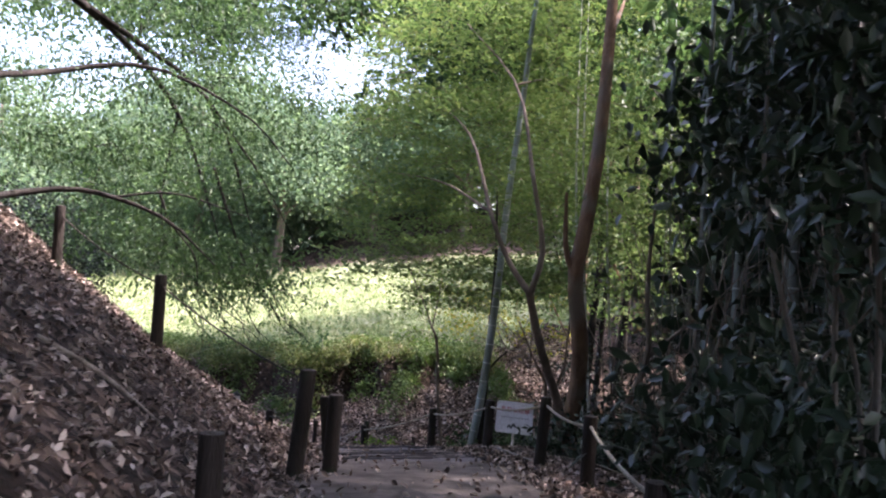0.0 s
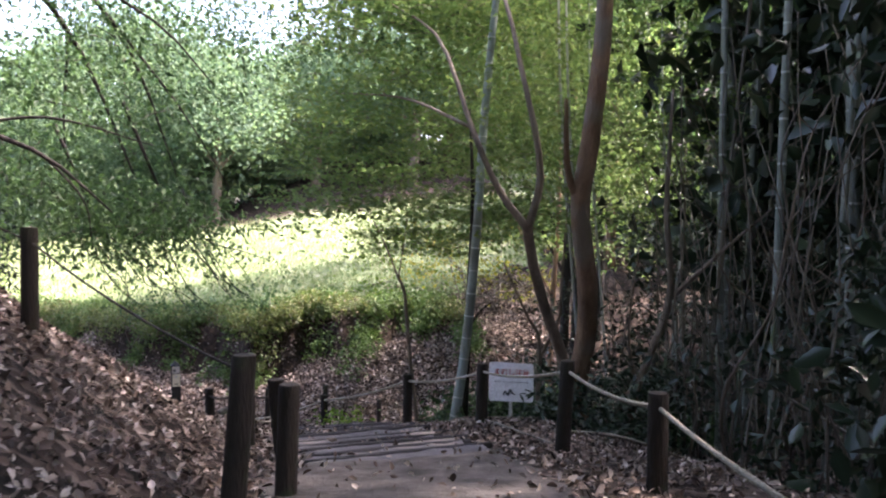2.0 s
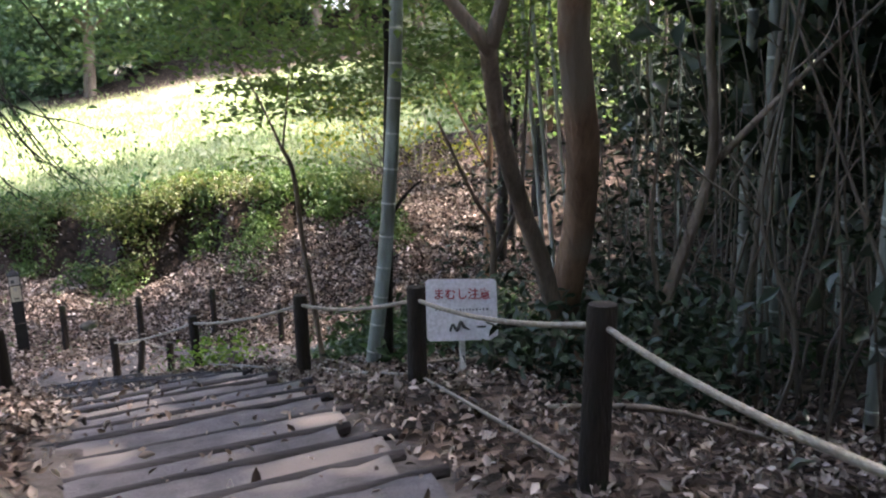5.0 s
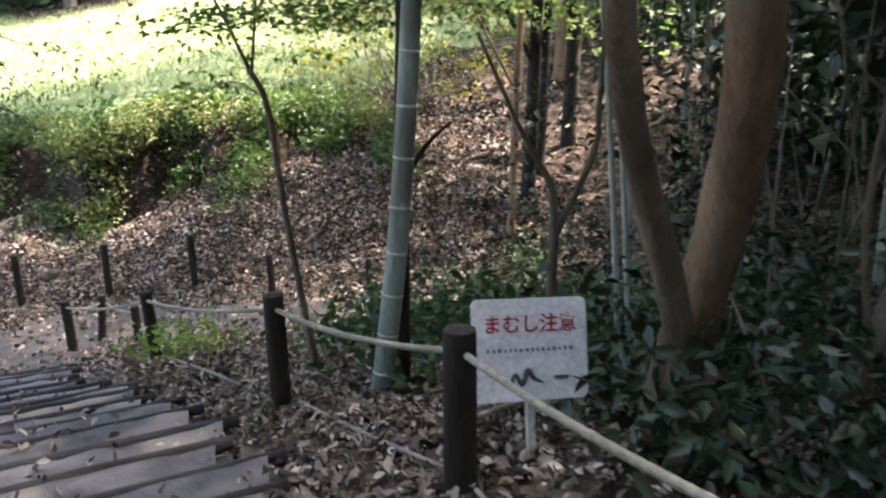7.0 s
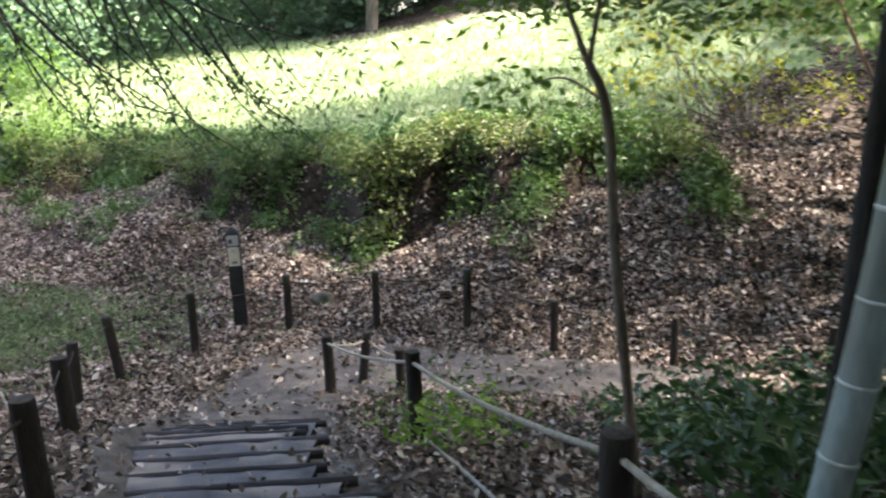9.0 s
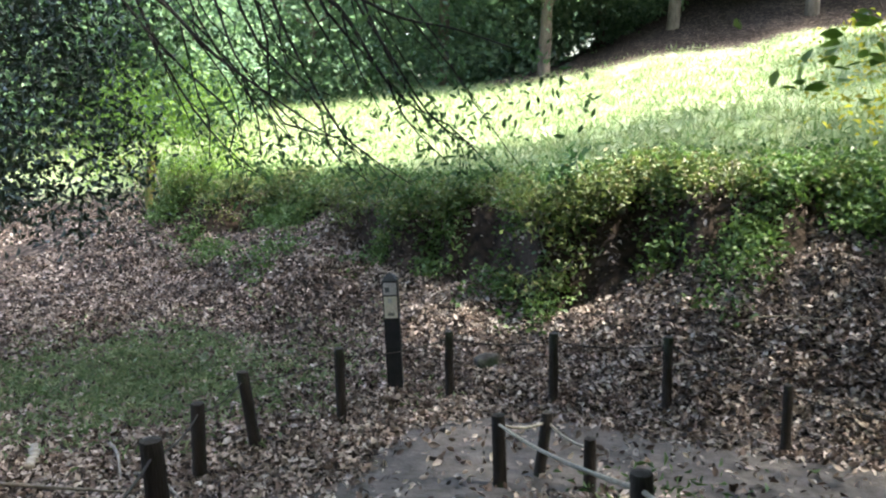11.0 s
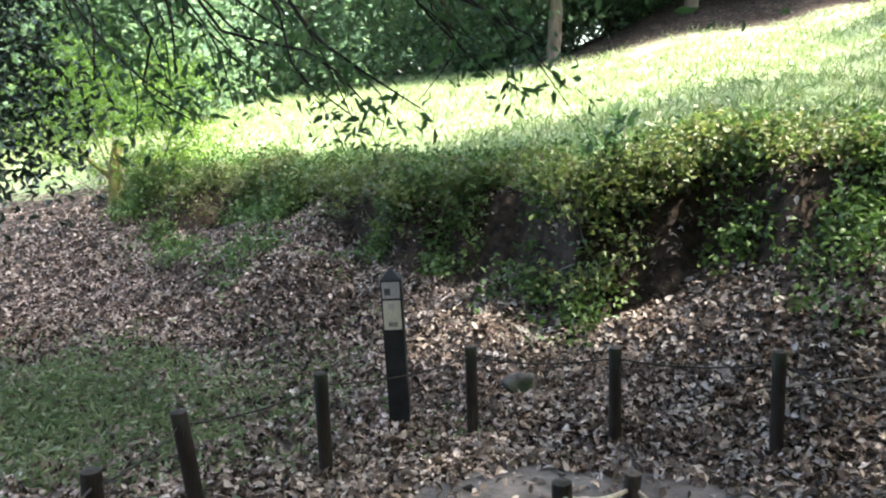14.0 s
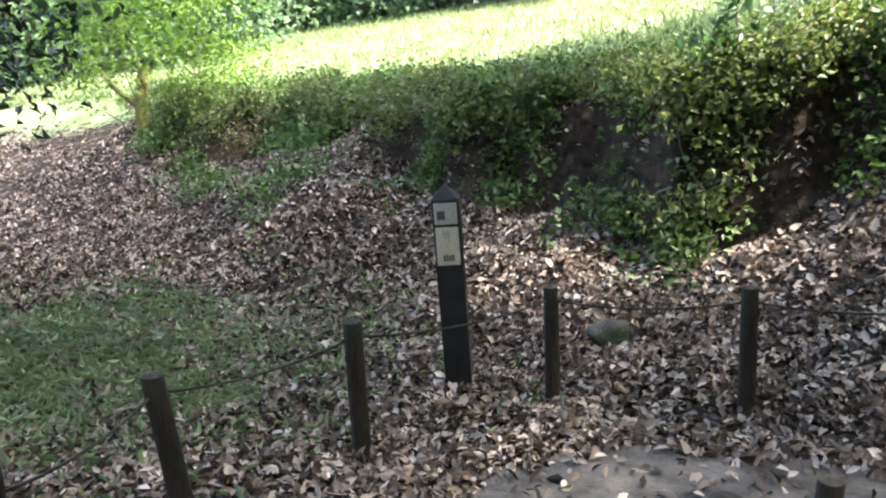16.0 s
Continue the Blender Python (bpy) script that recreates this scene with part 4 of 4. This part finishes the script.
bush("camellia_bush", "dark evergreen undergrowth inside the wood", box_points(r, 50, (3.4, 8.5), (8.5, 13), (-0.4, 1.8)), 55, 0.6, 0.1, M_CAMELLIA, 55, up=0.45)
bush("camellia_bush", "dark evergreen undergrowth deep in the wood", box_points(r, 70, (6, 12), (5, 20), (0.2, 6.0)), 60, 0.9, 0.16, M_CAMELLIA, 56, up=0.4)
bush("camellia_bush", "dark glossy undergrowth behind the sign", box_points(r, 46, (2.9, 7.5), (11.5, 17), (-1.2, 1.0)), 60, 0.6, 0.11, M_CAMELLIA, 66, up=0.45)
bush("green_bush", "low green bush between fence and far path", box_points(r, 26, (0.6, 2.6), (13.2, 15.6), (-1.6, -0.8)), 60, 0.4, 0.1, M_HOLLOW, 57, up=0.6)
bush("green_bush", "broad-leaved green bush in the hollow", box_points(r, 20, (1.6, 4.2), (14.5, 17.2), (-1.9, -1.1)), 60, 0.4, 0.12, M_HOLLOW, 58, up=0.6)
bush("green_bush", "yellow-green leafy plant at a fence post", box_points(r, 5, (-0.55, -0.05), (14.2, 14.8), (-1.15, -0.85)), 40, 0.25, 0.09, M_FRESH, 59, up=0.6, stems=4)
bush("green_bush", "grey-green grassy plant beside the steps", box_points(r, 14, (-0.9, 0.3), (15.2, 17.4), (-2.0, -1.5)), 50, 0.4, 0.09, M_SHRUB, 60, up=0.2, width=0.16)
bush("green_bush", "pale green bush at the meadow's edge", box_points(r, 60, (-13.6, -9.8), (28.0, 30.2), (-0.7, 1.9)), 70, 0.7, 0.11, M_FRESH, 62, up=0.4)
bush("weed", "upright weed with drooping leaves on the bank", box_points(r, 8, (-1.9, -1.5), (23.8, 24.2), (-0.6, 0.45)), 14, 0.22, 0.15, M_OAK, 63, up=0.2, hang=0.6, stems=3, fine=True, width=0.4)


def grove():
    r = np.random.RandomState(71)
    spots = []
    for k in range(95):
        x, y = r.uniform(3.4, 11), r.uniform(4.5, 24)
        if path_gap(x, y) > 0.3 and not (y > 12.5 and x < 7.2):
            spots.append((x, y))
    for k, (x, y) in enumerate(spots):
        z = ground_z(x, y)
        lx, ly = r.normal(0, 0.08), r.normal(0, 0.06)
        h = r.uniform(8, 12)
        rad = r.choice((0.018, 0.025, 0.035, 0.045))
        pale = r.rand() < 0.45
        t = tube("bamboo", [(x, y, z - 0.2, rad), (x + lx * h * 0.4, y + ly * h * 0.4, z + h * 0.4, rad * 0.9), (x + lx * h + r.normal(0, 0.3), y + ly * h + r.normal(0, 0.3), z + h, rad * 0.4)], M_STEM if pale else M_STEM_DULL, None, 7, 12, 0.03, k)
        tagged(t, "pale thin bamboo stem in the dark wood" if pale else "dull brown thin stem in the dark wood", "bamboo", "grove stems")
    lines = []
    for k in range(230):                          # tangled bare shoots
        x, y = r.uniform(2.5, 8), r.uniform(5.0, 15)
        if path_gap(x, y) < 0.6 or (y > 11.5 and x < 5.5):
            continue
        z = ground_z(x, y)
        h = r.uniform(1.2, 4.5)
        a = np.clip(r.normal(0, 0.16, 2), -0.3, 0.3)
        lines.append(smooth_line([(x, y, z - 0.05, 0.011), (x + a[0] * h * 0.5 + r.normal(0, 0.1), y + a[1] * h * 0.5, z + h * 0.5, 0.009), (x + a[0] * h, y + a[1] * h, z + h, 0.004)], 8))
    tagged(many_tubes("undergrowth_shoots", lines, M_STEM_DULL, None, 5), "tangle of thin bare brown shoots in the wood", "undergrowth", kind="stuff")
    # grove crowns, plus unseen clumps added over path, bank and meadow to block sun
    crown = np.vstack([box_points(r, 330, (3.4, 15), (-3, 11), (5.5, 13)), box_points(r, 185, (6.0, 16), (10, 16), (5.5, 11)), box_points(r, 97, (0.2, 7.2), (16, 22.5), (6.5, 11.5)), box_points(r, 60, (-5, 1.5), (24, 28), (11.5, 14)), box_points(r, 8, (6, 16), (23, 25.3), (7.5, 12)), box_points(r, 48, (1.5, 11), (26, 30.5), (9.5, 13)), box_points(r, 40, (-13, -5), (28.5, 33), (10.5, 12.5)), box_points(r, 150, (-16, -9), (-6, 11), (6.5, 12)), box_points(r, 120, (8.5, 20), (25.3, 35), (4.5, 11)), box_points(r, 170, (16.5, 27), (14, 27), (6, 11)), box_points(r, 380, (-9, 4), (-9, 7), (7.5, 12)), box_points(r, 150, (-3, 4.5), (18.5, 26.2), (9.5, 13.5))])
    tagged(leaf_mesh("grove_and_shade_canopy", cloud(r, crown, 1.5, 0.55, 105), 0.3, M_OAK, None, seed=72, width=0.5, up=0.3, hang=0.4), "dense dark green grove canopy with unseen clumps added to block sun", "canopy", kind="stuff")
    # clumps added to cover bright gaps; those behind y -7 are unseen light blockers
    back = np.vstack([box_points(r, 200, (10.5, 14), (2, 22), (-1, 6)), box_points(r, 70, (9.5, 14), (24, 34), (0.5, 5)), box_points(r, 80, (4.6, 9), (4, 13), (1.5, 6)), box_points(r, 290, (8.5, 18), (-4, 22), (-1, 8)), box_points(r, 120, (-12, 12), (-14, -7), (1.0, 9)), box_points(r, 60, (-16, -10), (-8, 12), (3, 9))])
    tagged(leaf_mesh("wood_backdrop_foliage", cloud(r, back, 1.3, 0.8, 85), 0.34, M_CAMELLIA, None, seed=73, width=0.55, up=0.35), "dark foliage closing the wood, with unseen clumps added to block light", "foliage", kind="stuff")


grove()


def culm(x, y, rad, k):
    z = ground_z(x, y)
    t = thing("bamboo", "thick pale mottled bamboo with ringed nodes in the wood", "bamboo", "grove stems", at=(x, y, z))
    r = np.random.RandomState(600 + k)
    lx = r.normal(0, 0.025)
    line = smooth_line([(0, 0, -0.3, rad), (lx * 4, 0, 4, rad * 0.95), (lx * 9 + 0.1, 0.1, 9, rad * 0.6), (lx * 12 + 0.4, 0.2, 12, rad * 0.25)], 60)
    mesh_object("culm", *tube_data(line, 12), M_STEM, t)
    for i in range(2, 40, 2):
        p = line[i]
        mesh_object("node_ring", *tube_data(np.array([(p[0], p[1], p[2] - 0.012, p[3]), (p[0], p[1], p[2], p[3] * 1.07), (p[0], p[1], p[2] + 0.012, p[3])]), 12), M_NODE, t)


for k, (x, y, rad) in enumerate([(4.85, 12.4, 0.055), (4.95, 12, 0.065), (4.35, 9, 0.07), (4.9, 9.5, 0.06), (5.6, 10.5, 0.06), (6.2, 12.5, 0.06), (3.7, 9.4, 0.045), (3.9, 10.8, 0.045), (5.9, 9.6, 0.05)]):
    culm(x, y, rad, k)
tree("shrub_tree", "grey forked shrub stem with thin crossing branches", [
    [(2.3, 9.95, -0.6, 0.05), (2.5, 10.0, 0.37, 0.042), (2.9, 10.1, 1.32, 0.038), (2.85, 10.1, 2.3, 0.03), (2.95, 10.2, 3.6, 0.015)],
    [(2.9, 10.1, 1.32, 0.03), (3.3, 10.1, 1.67, 0.024), (3.7, 10.1, 2.0, 0.018), (4.4, 10.1, 2.55, 0.01)],
    [(2.5, 10.0, 0.37, 0.02), (2.4, 10.0, 1.0, 0.014), (2.5, 10.0, 1.9, 0.007)]], M_BARK_GREY, seed=80, sides=8)
for k, (x, y) in enumerate([(2.9, 13.0), (3.05, 13.1), (5.2, 14.6), (4.1, 15.0)]):
    z = ground_z(x, y)
    tagged(tube("bamboo", [(x + 0.12, y, z - 0.2, 0.024), (x, y, z + 1.5, 0.022), (x - 0.3, y, z + 5, 0.018), (x - 0.4, y, z + 9, 0.008)], M_NODE, None, 8, 14, 0.02, k), "pale dead bamboo stem leaning in the wood", "bamboo", "grove stems")

# sunlit trunks on the rise behind the wood
for k, (x, y, rad) in enumerate([(5.2, 20.5, 0.12), (5.7, 21.2, 0.09), (6.6, 22, 0.15), (7.3, 24, 0.18), (8.5, 26, 0.2), (4.6, 19.7, 0.07)]):
    z = ground_z(x, y)
    cl = box_points(np.random.RandomState(90 + k), 26, (x - 1.8, x + 1.8), (y - 1.8, y + 1.8), (z + 3.0, z + 8))
    tree("woodland_tree", "brown-trunked tree on the leafy rise", [[(x, y, z - 0.3, rad), (x + 0.1, y, z + 2, rad * 0.85), (x + 0.3, y + 0.2, z + 5, rad * 0.6), (x + 0.2, y + 0.3, z + 8.5, 0.03)], [(x + 0.1, y, z + 2.2, rad * 0.4), (x - 0.8, y, z + 4, rad * 0.25), (x - 1.3, y, z + 6, 0.02)]], M_BARK if k > 2 else M_BARK_DARK, [crown_maker(cl, 80, 1.0, 0.5, 0.14, M_MAPLE, 95 + k, width=0.6, up=0.5)], group="rise trees", seed=90 + k)


# ---- far trees beyond the meadow ----
def far_tree(k, x, y, h, w, material, low=0.0):
    r = np.random.RandomState(200 + k)
    z = ground_z(x, y)
    n = 60
    a, b = r.uniform(0, 2 * math.pi, n), r.uniform(0, 1, n) ** 0.6
    lv = r.uniform(low, 1, n)
    width = w * np.sin(np.clip(lv * 2.6 + 0.35, 0, math.pi)) ** 0.7
    c = np.stack([x + np.cos(a) * b * width, y + np.sin(a) * b * width, z + lv * h], 1)
    tree("broadleaf_tree", "tall broadleaf tree beyond the meadow with haze-tinted green leaves", [[(x, y, z - 0.3, 0.3), (x + 0.2, y, z + h * 0.4, 0.22), (x, y, z + h * 0.85, 0.06)], [(x + 0.1, y, z + h * 0.3, 0.12), (x + w * 0.5, y - 0.5, z + h * 0.6, 0.04)], [(x + 0.1, y, z + h * 0.35, 0.12), (x - w * 0.5, y - 0.5, z + h * 0.65, 0.04)]],
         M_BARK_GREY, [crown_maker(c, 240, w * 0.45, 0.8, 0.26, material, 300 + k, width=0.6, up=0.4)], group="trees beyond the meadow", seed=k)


FAR = [(-34, 52, 15, 5), (-27, 47, 12, 4.5), (-21, 50, 14, 5), (-15.5, 48, 11, 4.5), (-10, 51, 14, 5), (-5, 49, 12.5, 4.5), (0.5, 52, 11, 4.5), (6, 50, 13, 5), (12, 52, 14, 5), (18, 50, 13, 5), (25, 52, 15, 5.5), (-18, 40, 8, 4), (-24, 36, 9, 4), (-30, 42, 12, 5), (13, 38, 10, 4), (17, 32, 11, 4), (-42, 48, 15, 6), (33, 50, 15, 6)]
FAR += [(-46 + 7.5 * k, 60 + 4 * math.sin(k * 2.3), 13 + 3 * math.sin(k * 1.7), 5.5) for k in range(14)]
FAR = [(x, y, h * (0.78 if x < -5 else 0.7 if x < 9 else 1), w) for x, y, h, w in FAR]
FAR += [(-15 + 4 * k, 58 + 3 * math.sin(k * 1.9), 5.5 + math.sin(k * 2.7), 3.6) for k in range(9)]
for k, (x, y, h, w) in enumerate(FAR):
    far_tree(k, x, y, h, w, M_FAR_HAZED, 0.45 if x > -6 and 45 < y < 56 else 0.0)


# ---- leaf litter, grass and weeds ----
def litter():
    r = np.random.RandomState(401)
    n = 215000
    x = np.concatenate([r.uniform(-6, 4, n // 2), r.uniform(-11, 6, n - n // 2)])
    y = np.concatenate([r.uniform(-1, 13, n // 4), r.uniform(10, 22, n // 2 - n // 4), r.uniform(17, 27, n - n // 2)])
    x, y = np.concatenate([x, r.uniform(-18, -9, 42000)]), np.concatenate([y, r.uniform(19, 31, 42000)])
    n = len(x)
    gap = path_gap(x, y)
    keep = r.rand(n) < np.clip(0.06 + 0.94 * step(-0.12, 0.4, gap), 0, 1) * (1 - 0.95 * grass_amount(x, y)) * (1 - 0.8 * np.clip(shaded_earth_amount(x, y), 0, 1)) * (1 - 0.5 * np.clip(moss_amount(x, y), 0, 1))
    x, y = x[keep], y[keep]
    z = land(x, y) + r.uniform(0.005, 0.04, len(x))
    tagged(leaf_mesh("leaf_litter", np.stack([x, y, z], 1), r.uniform(0.036, 0.078, len(x)) * (1 + 0.5 * step(14, 19, y)), M_LITTER, None, width=0.5, up=0.5, seed=402, fold=0.2, fine=True), "deep brown fallen leaves covering the slopes", "leaf litter", kind="stuff")


def meadow():
    r = np.random.RandomState(411)
    n = 90000
    x = r.uniform(-26, 16, n)
    y = bank_foot(x) + r.uniform(0, 1, n) ** 1.7 * 24 + 0.2
    keep = r.rand(n) < grass_amount(x, y) * (y < 48)
    x, y = x[keep], y[keep]
    s = r.uniform(0.14, 0.34, len(x))
    z = land(x, y) + s * 0.35
    tagged(leaf_mesh("meadow_grass", np.stack([x, y, z], 1), s, M_GRASS, None, width=0.1, up=0.05, hang=-0.9, seed=412, fold=0.05), "tall bright meadow grass on the field", "grass", kind="stuff")
    n = 12000                                      # weeds and ivy over the lip of the bank
    x = r.uniform(-13, 3.5, n)
    d = r.normal(0.75, 0.7, n)
    y = bank_foot(x) - uneven(x) + d
    patch = np.sin(1.9 * x + 0.7) * np.cos(1.4 * y + 0.5 * x) + 0.6 * np.sin(4.3 * x - 2.0 * y)
    keep = 1.6 * patch + 0.6 * (d - 0.7) > r.uniform(-0.7, 0.8, n)
    x, y = x[keep], y[keep]
    n = len(x)
    c = np.stack([x, y, land(x, y) + r.uniform(0.0, 0.3, n)], 1)
    tagged(leaf_mesh("bank_weeds", cloud(r, c, 0.24, 0.8, 10), 0.095, M_SHRUB, None, width=0.6, up=0.5, seed=413), "green weeds and ivy trailing over the bank's edge", "weeds", kind="stuff")
    n = 900
    x, y = r.normal(-7, 1.4, n), r.normal(20.6, 1.3, n)
    c = np.stack([x, y, land(x, y) + 0.04], 1)
    tagged(leaf_mesh("low_greenery", cloud(r, c, 0.35, 0.12, 10), 0.12, M_DULL, None, width=0.14, up=0.35, seed=414), "low grass and moss growing through leaf litter", "grass", kind="stuff")
    n = 700
    x, y = r.uniform(1.0, 6, n), r.uniform(11.5, 17.0, n)
    k = path_gap(x, y) > 0.5
    c = np.stack([x, y, land(x, y) + 0.08], 1)[k]
    tagged(leaf_mesh("ground_ivy", cloud(r, c, 0.34, 0.5, 8), 0.12, M_HOLLOW, None, width=0.5, up=0.55, seed=415), "low green ground cover in the hollow", "ground cover", kind="stuff")


litter()
meadow()
r = np.random.RandomState(701)
# shrubs hanging over the cut of the bank: from x, to x, reach behind the foot, height over the ground, clumps
BANK_SHRUBS = [(-11.4, -10.2, 0.1, 0.9, 0.5, 26), (-10.0, -8.6, -0.2, 0.9, 0.4, 30), (-8.4, -7.2, 0.0, 1.0, 0.45, 30), (-7.0, -5.9, -0.3, 0.7, 0.35, 26), (-5.9, -4.8, -0.15, 1.0, 0.45, 30), (-4.4, -3.7, 0.1, 1.1, 0.4, 20), (-3.5, -2.5, 0.4, 1.2, 0.35, 24),
               (-2.5, -1.6, -0.3, 0.8, 0.4, 40), (-1.7, -0.8, 0.05, 0.9, 0.45, 36), (-0.8, 0.1, 0.25, 1.0, 0.4, 30), (0.1, 1.1, 0.4, 1.2, 0.35, 24), (1.5, 2.2, 0.5, 1.2, 0.3, 16), (2.6, 3.4, 0.4, 1.0, 0.35, 20)]
for k, (x0, x1, d0, d1, up, n) in enumerate(BANK_SHRUBS):
    px, pd = r.uniform(x0, x1, n), r.uniform(d0, d1, n)
    py = bank_foot(px) - uneven(px) + pd
    over = np.maximum(land(px, py), land(px, py + 0.35)) + r.uniform(-0.1, 1, n) * up
    bush("bank_shrub", "leafy olive-green shrub hanging over the bank's cut", np.stack([px, py, over], 1), 46, 0.34, 0.085, M_BANK, 710 + k, flat=0.6, stems=7, group="bank shrubs", up=0.45, width=0.55)
for k, (x0, x1, y0, y1, n) in enumerate([(-8.2, -6.9, 24.9, 25.9, 12), (-9.4, -8.6, 26.0, 26.8, 10)]):
    px, py = r.uniform(x0, x1, n), r.uniform(y0, y1, n)
    pts = np.stack([px, py, land(px, py) + r.uniform(0.05, 0.35, n)], 1)
    bush("green_bush", "low leafy green weeds growing on the bank", pts, 42, 0.3, 0.09, M_SHRUB, 730 + k, flat=0.6, stems=5, group="bank bushes", up=0.5, width=0.55)
for k, (x0, x1, y0, y1, n) in enumerate([(1.0, 2.4, 12.6, 14.2, 12), (2.2, 3.8, 12.8, 14.6, 12)]):
    px, py = r.uniform(x0, x1, n), r.uniform(y0, y1, n)
    pts = np.stack([px, py, land(px, py) + r.uniform(0.1, 0.5, n)], 1)
    bush("green_bush", "leafy green shrub in the hollow behind the sign", pts, 45, 0.34, 0.11, M_HOLLOW, 720 + k, flat=0.7, stems=5, group="hollow shrubs", up=0.5, width=0.5)


r = np.random.RandomState(801)
px, py = r.uniform(2.2, 6.5, 26), r.uniform(23.2, 27.0, 26)
for k in range(4):
    q = slice(k * 6, k * 6 + 6)
    pts = np.stack([px[q], py[q], land(px[q], py[q]) + r.uniform(0.4, 2.2, 6)], 1)
    bush("yellow_bush", "thin shrub with yellowing leaves on the leafy rise", pts, 60, 0.75, 0.11, M_YELLOW, 810 + k, flat=0.35, stems=6, group="yellowing shrubs", up=0.6, width=0.6)


def mossy_stump():
    x, y = -11.9, 29.0
    z = ground_z(x, y)
    tree("tree_stump", "short mossy yellow-brown tree stump at the bank", [[(x, y, z - 0.4, 0.2), (x, y, z + 0.2, 0.14), (x + 0.04, y, z + 0.7, 0.12), (x + 0.1, y + 0.1, z + 1.3, 0.1)], [(x + 0.02, y, z + 0.5, 0.07), (x - 0.5, y - 0.1, z + 0.95, 0.04), (x - 0.8, y, z + 1.3, 0.02)]], M_MOSS_BARK, seed=820)


mossy_stump()


def tangle():
    r = np.random.RandomState(840)
    for k in range(34):
        x, y = r.uniform(2.2, 5.0), r.uniform(6.6, 11.5)
        if y > 9.3 and x < 2.8:
            x += 0.9
        z = ground_z(x, y)
        h = r.uniform(2.2, 4.6)
        lean = r.normal(0, 0.22, 2)
        rad = r.uniform(0.011, 0.022)
        p = [(x, y, z - 0.1, rad)]
        for i in range(1, 6):
            f = i / 5
            p.append((x + lean[0] * h * f * f + r.normal(0, 0.1), y + lean[1] * h * f + r.normal(0, 0.06), z + h * f, rad * (1 - 0.75 * f)))
        limbs = [p]
        for i in (2, 3, 4):
            b, sgn = p[i], r.choice((-1, 1))
            ln = r.uniform(0.5, 1.1)
            limbs.append([(b[0], b[1], b[2], b[3] * 0.7), (b[0] + sgn * ln * 0.45, b[1] + r.normal(0, 0.1), b[2] + ln * 0.35, b[3] * 0.45), (b[0] + sgn * ln * 0.75, b[1] + r.normal(0, 0.1), b[2] + ln, b[3] * 0.2)])
        tree("shrub_tree", "thin bare grey-brown crooked shrub at the wood's edge", limbs, M_STEM_DULL if k % 3 else M_BARK_GREY, group="bare shrubs", seed=850 + 5 * k, sides=7)


tangle()
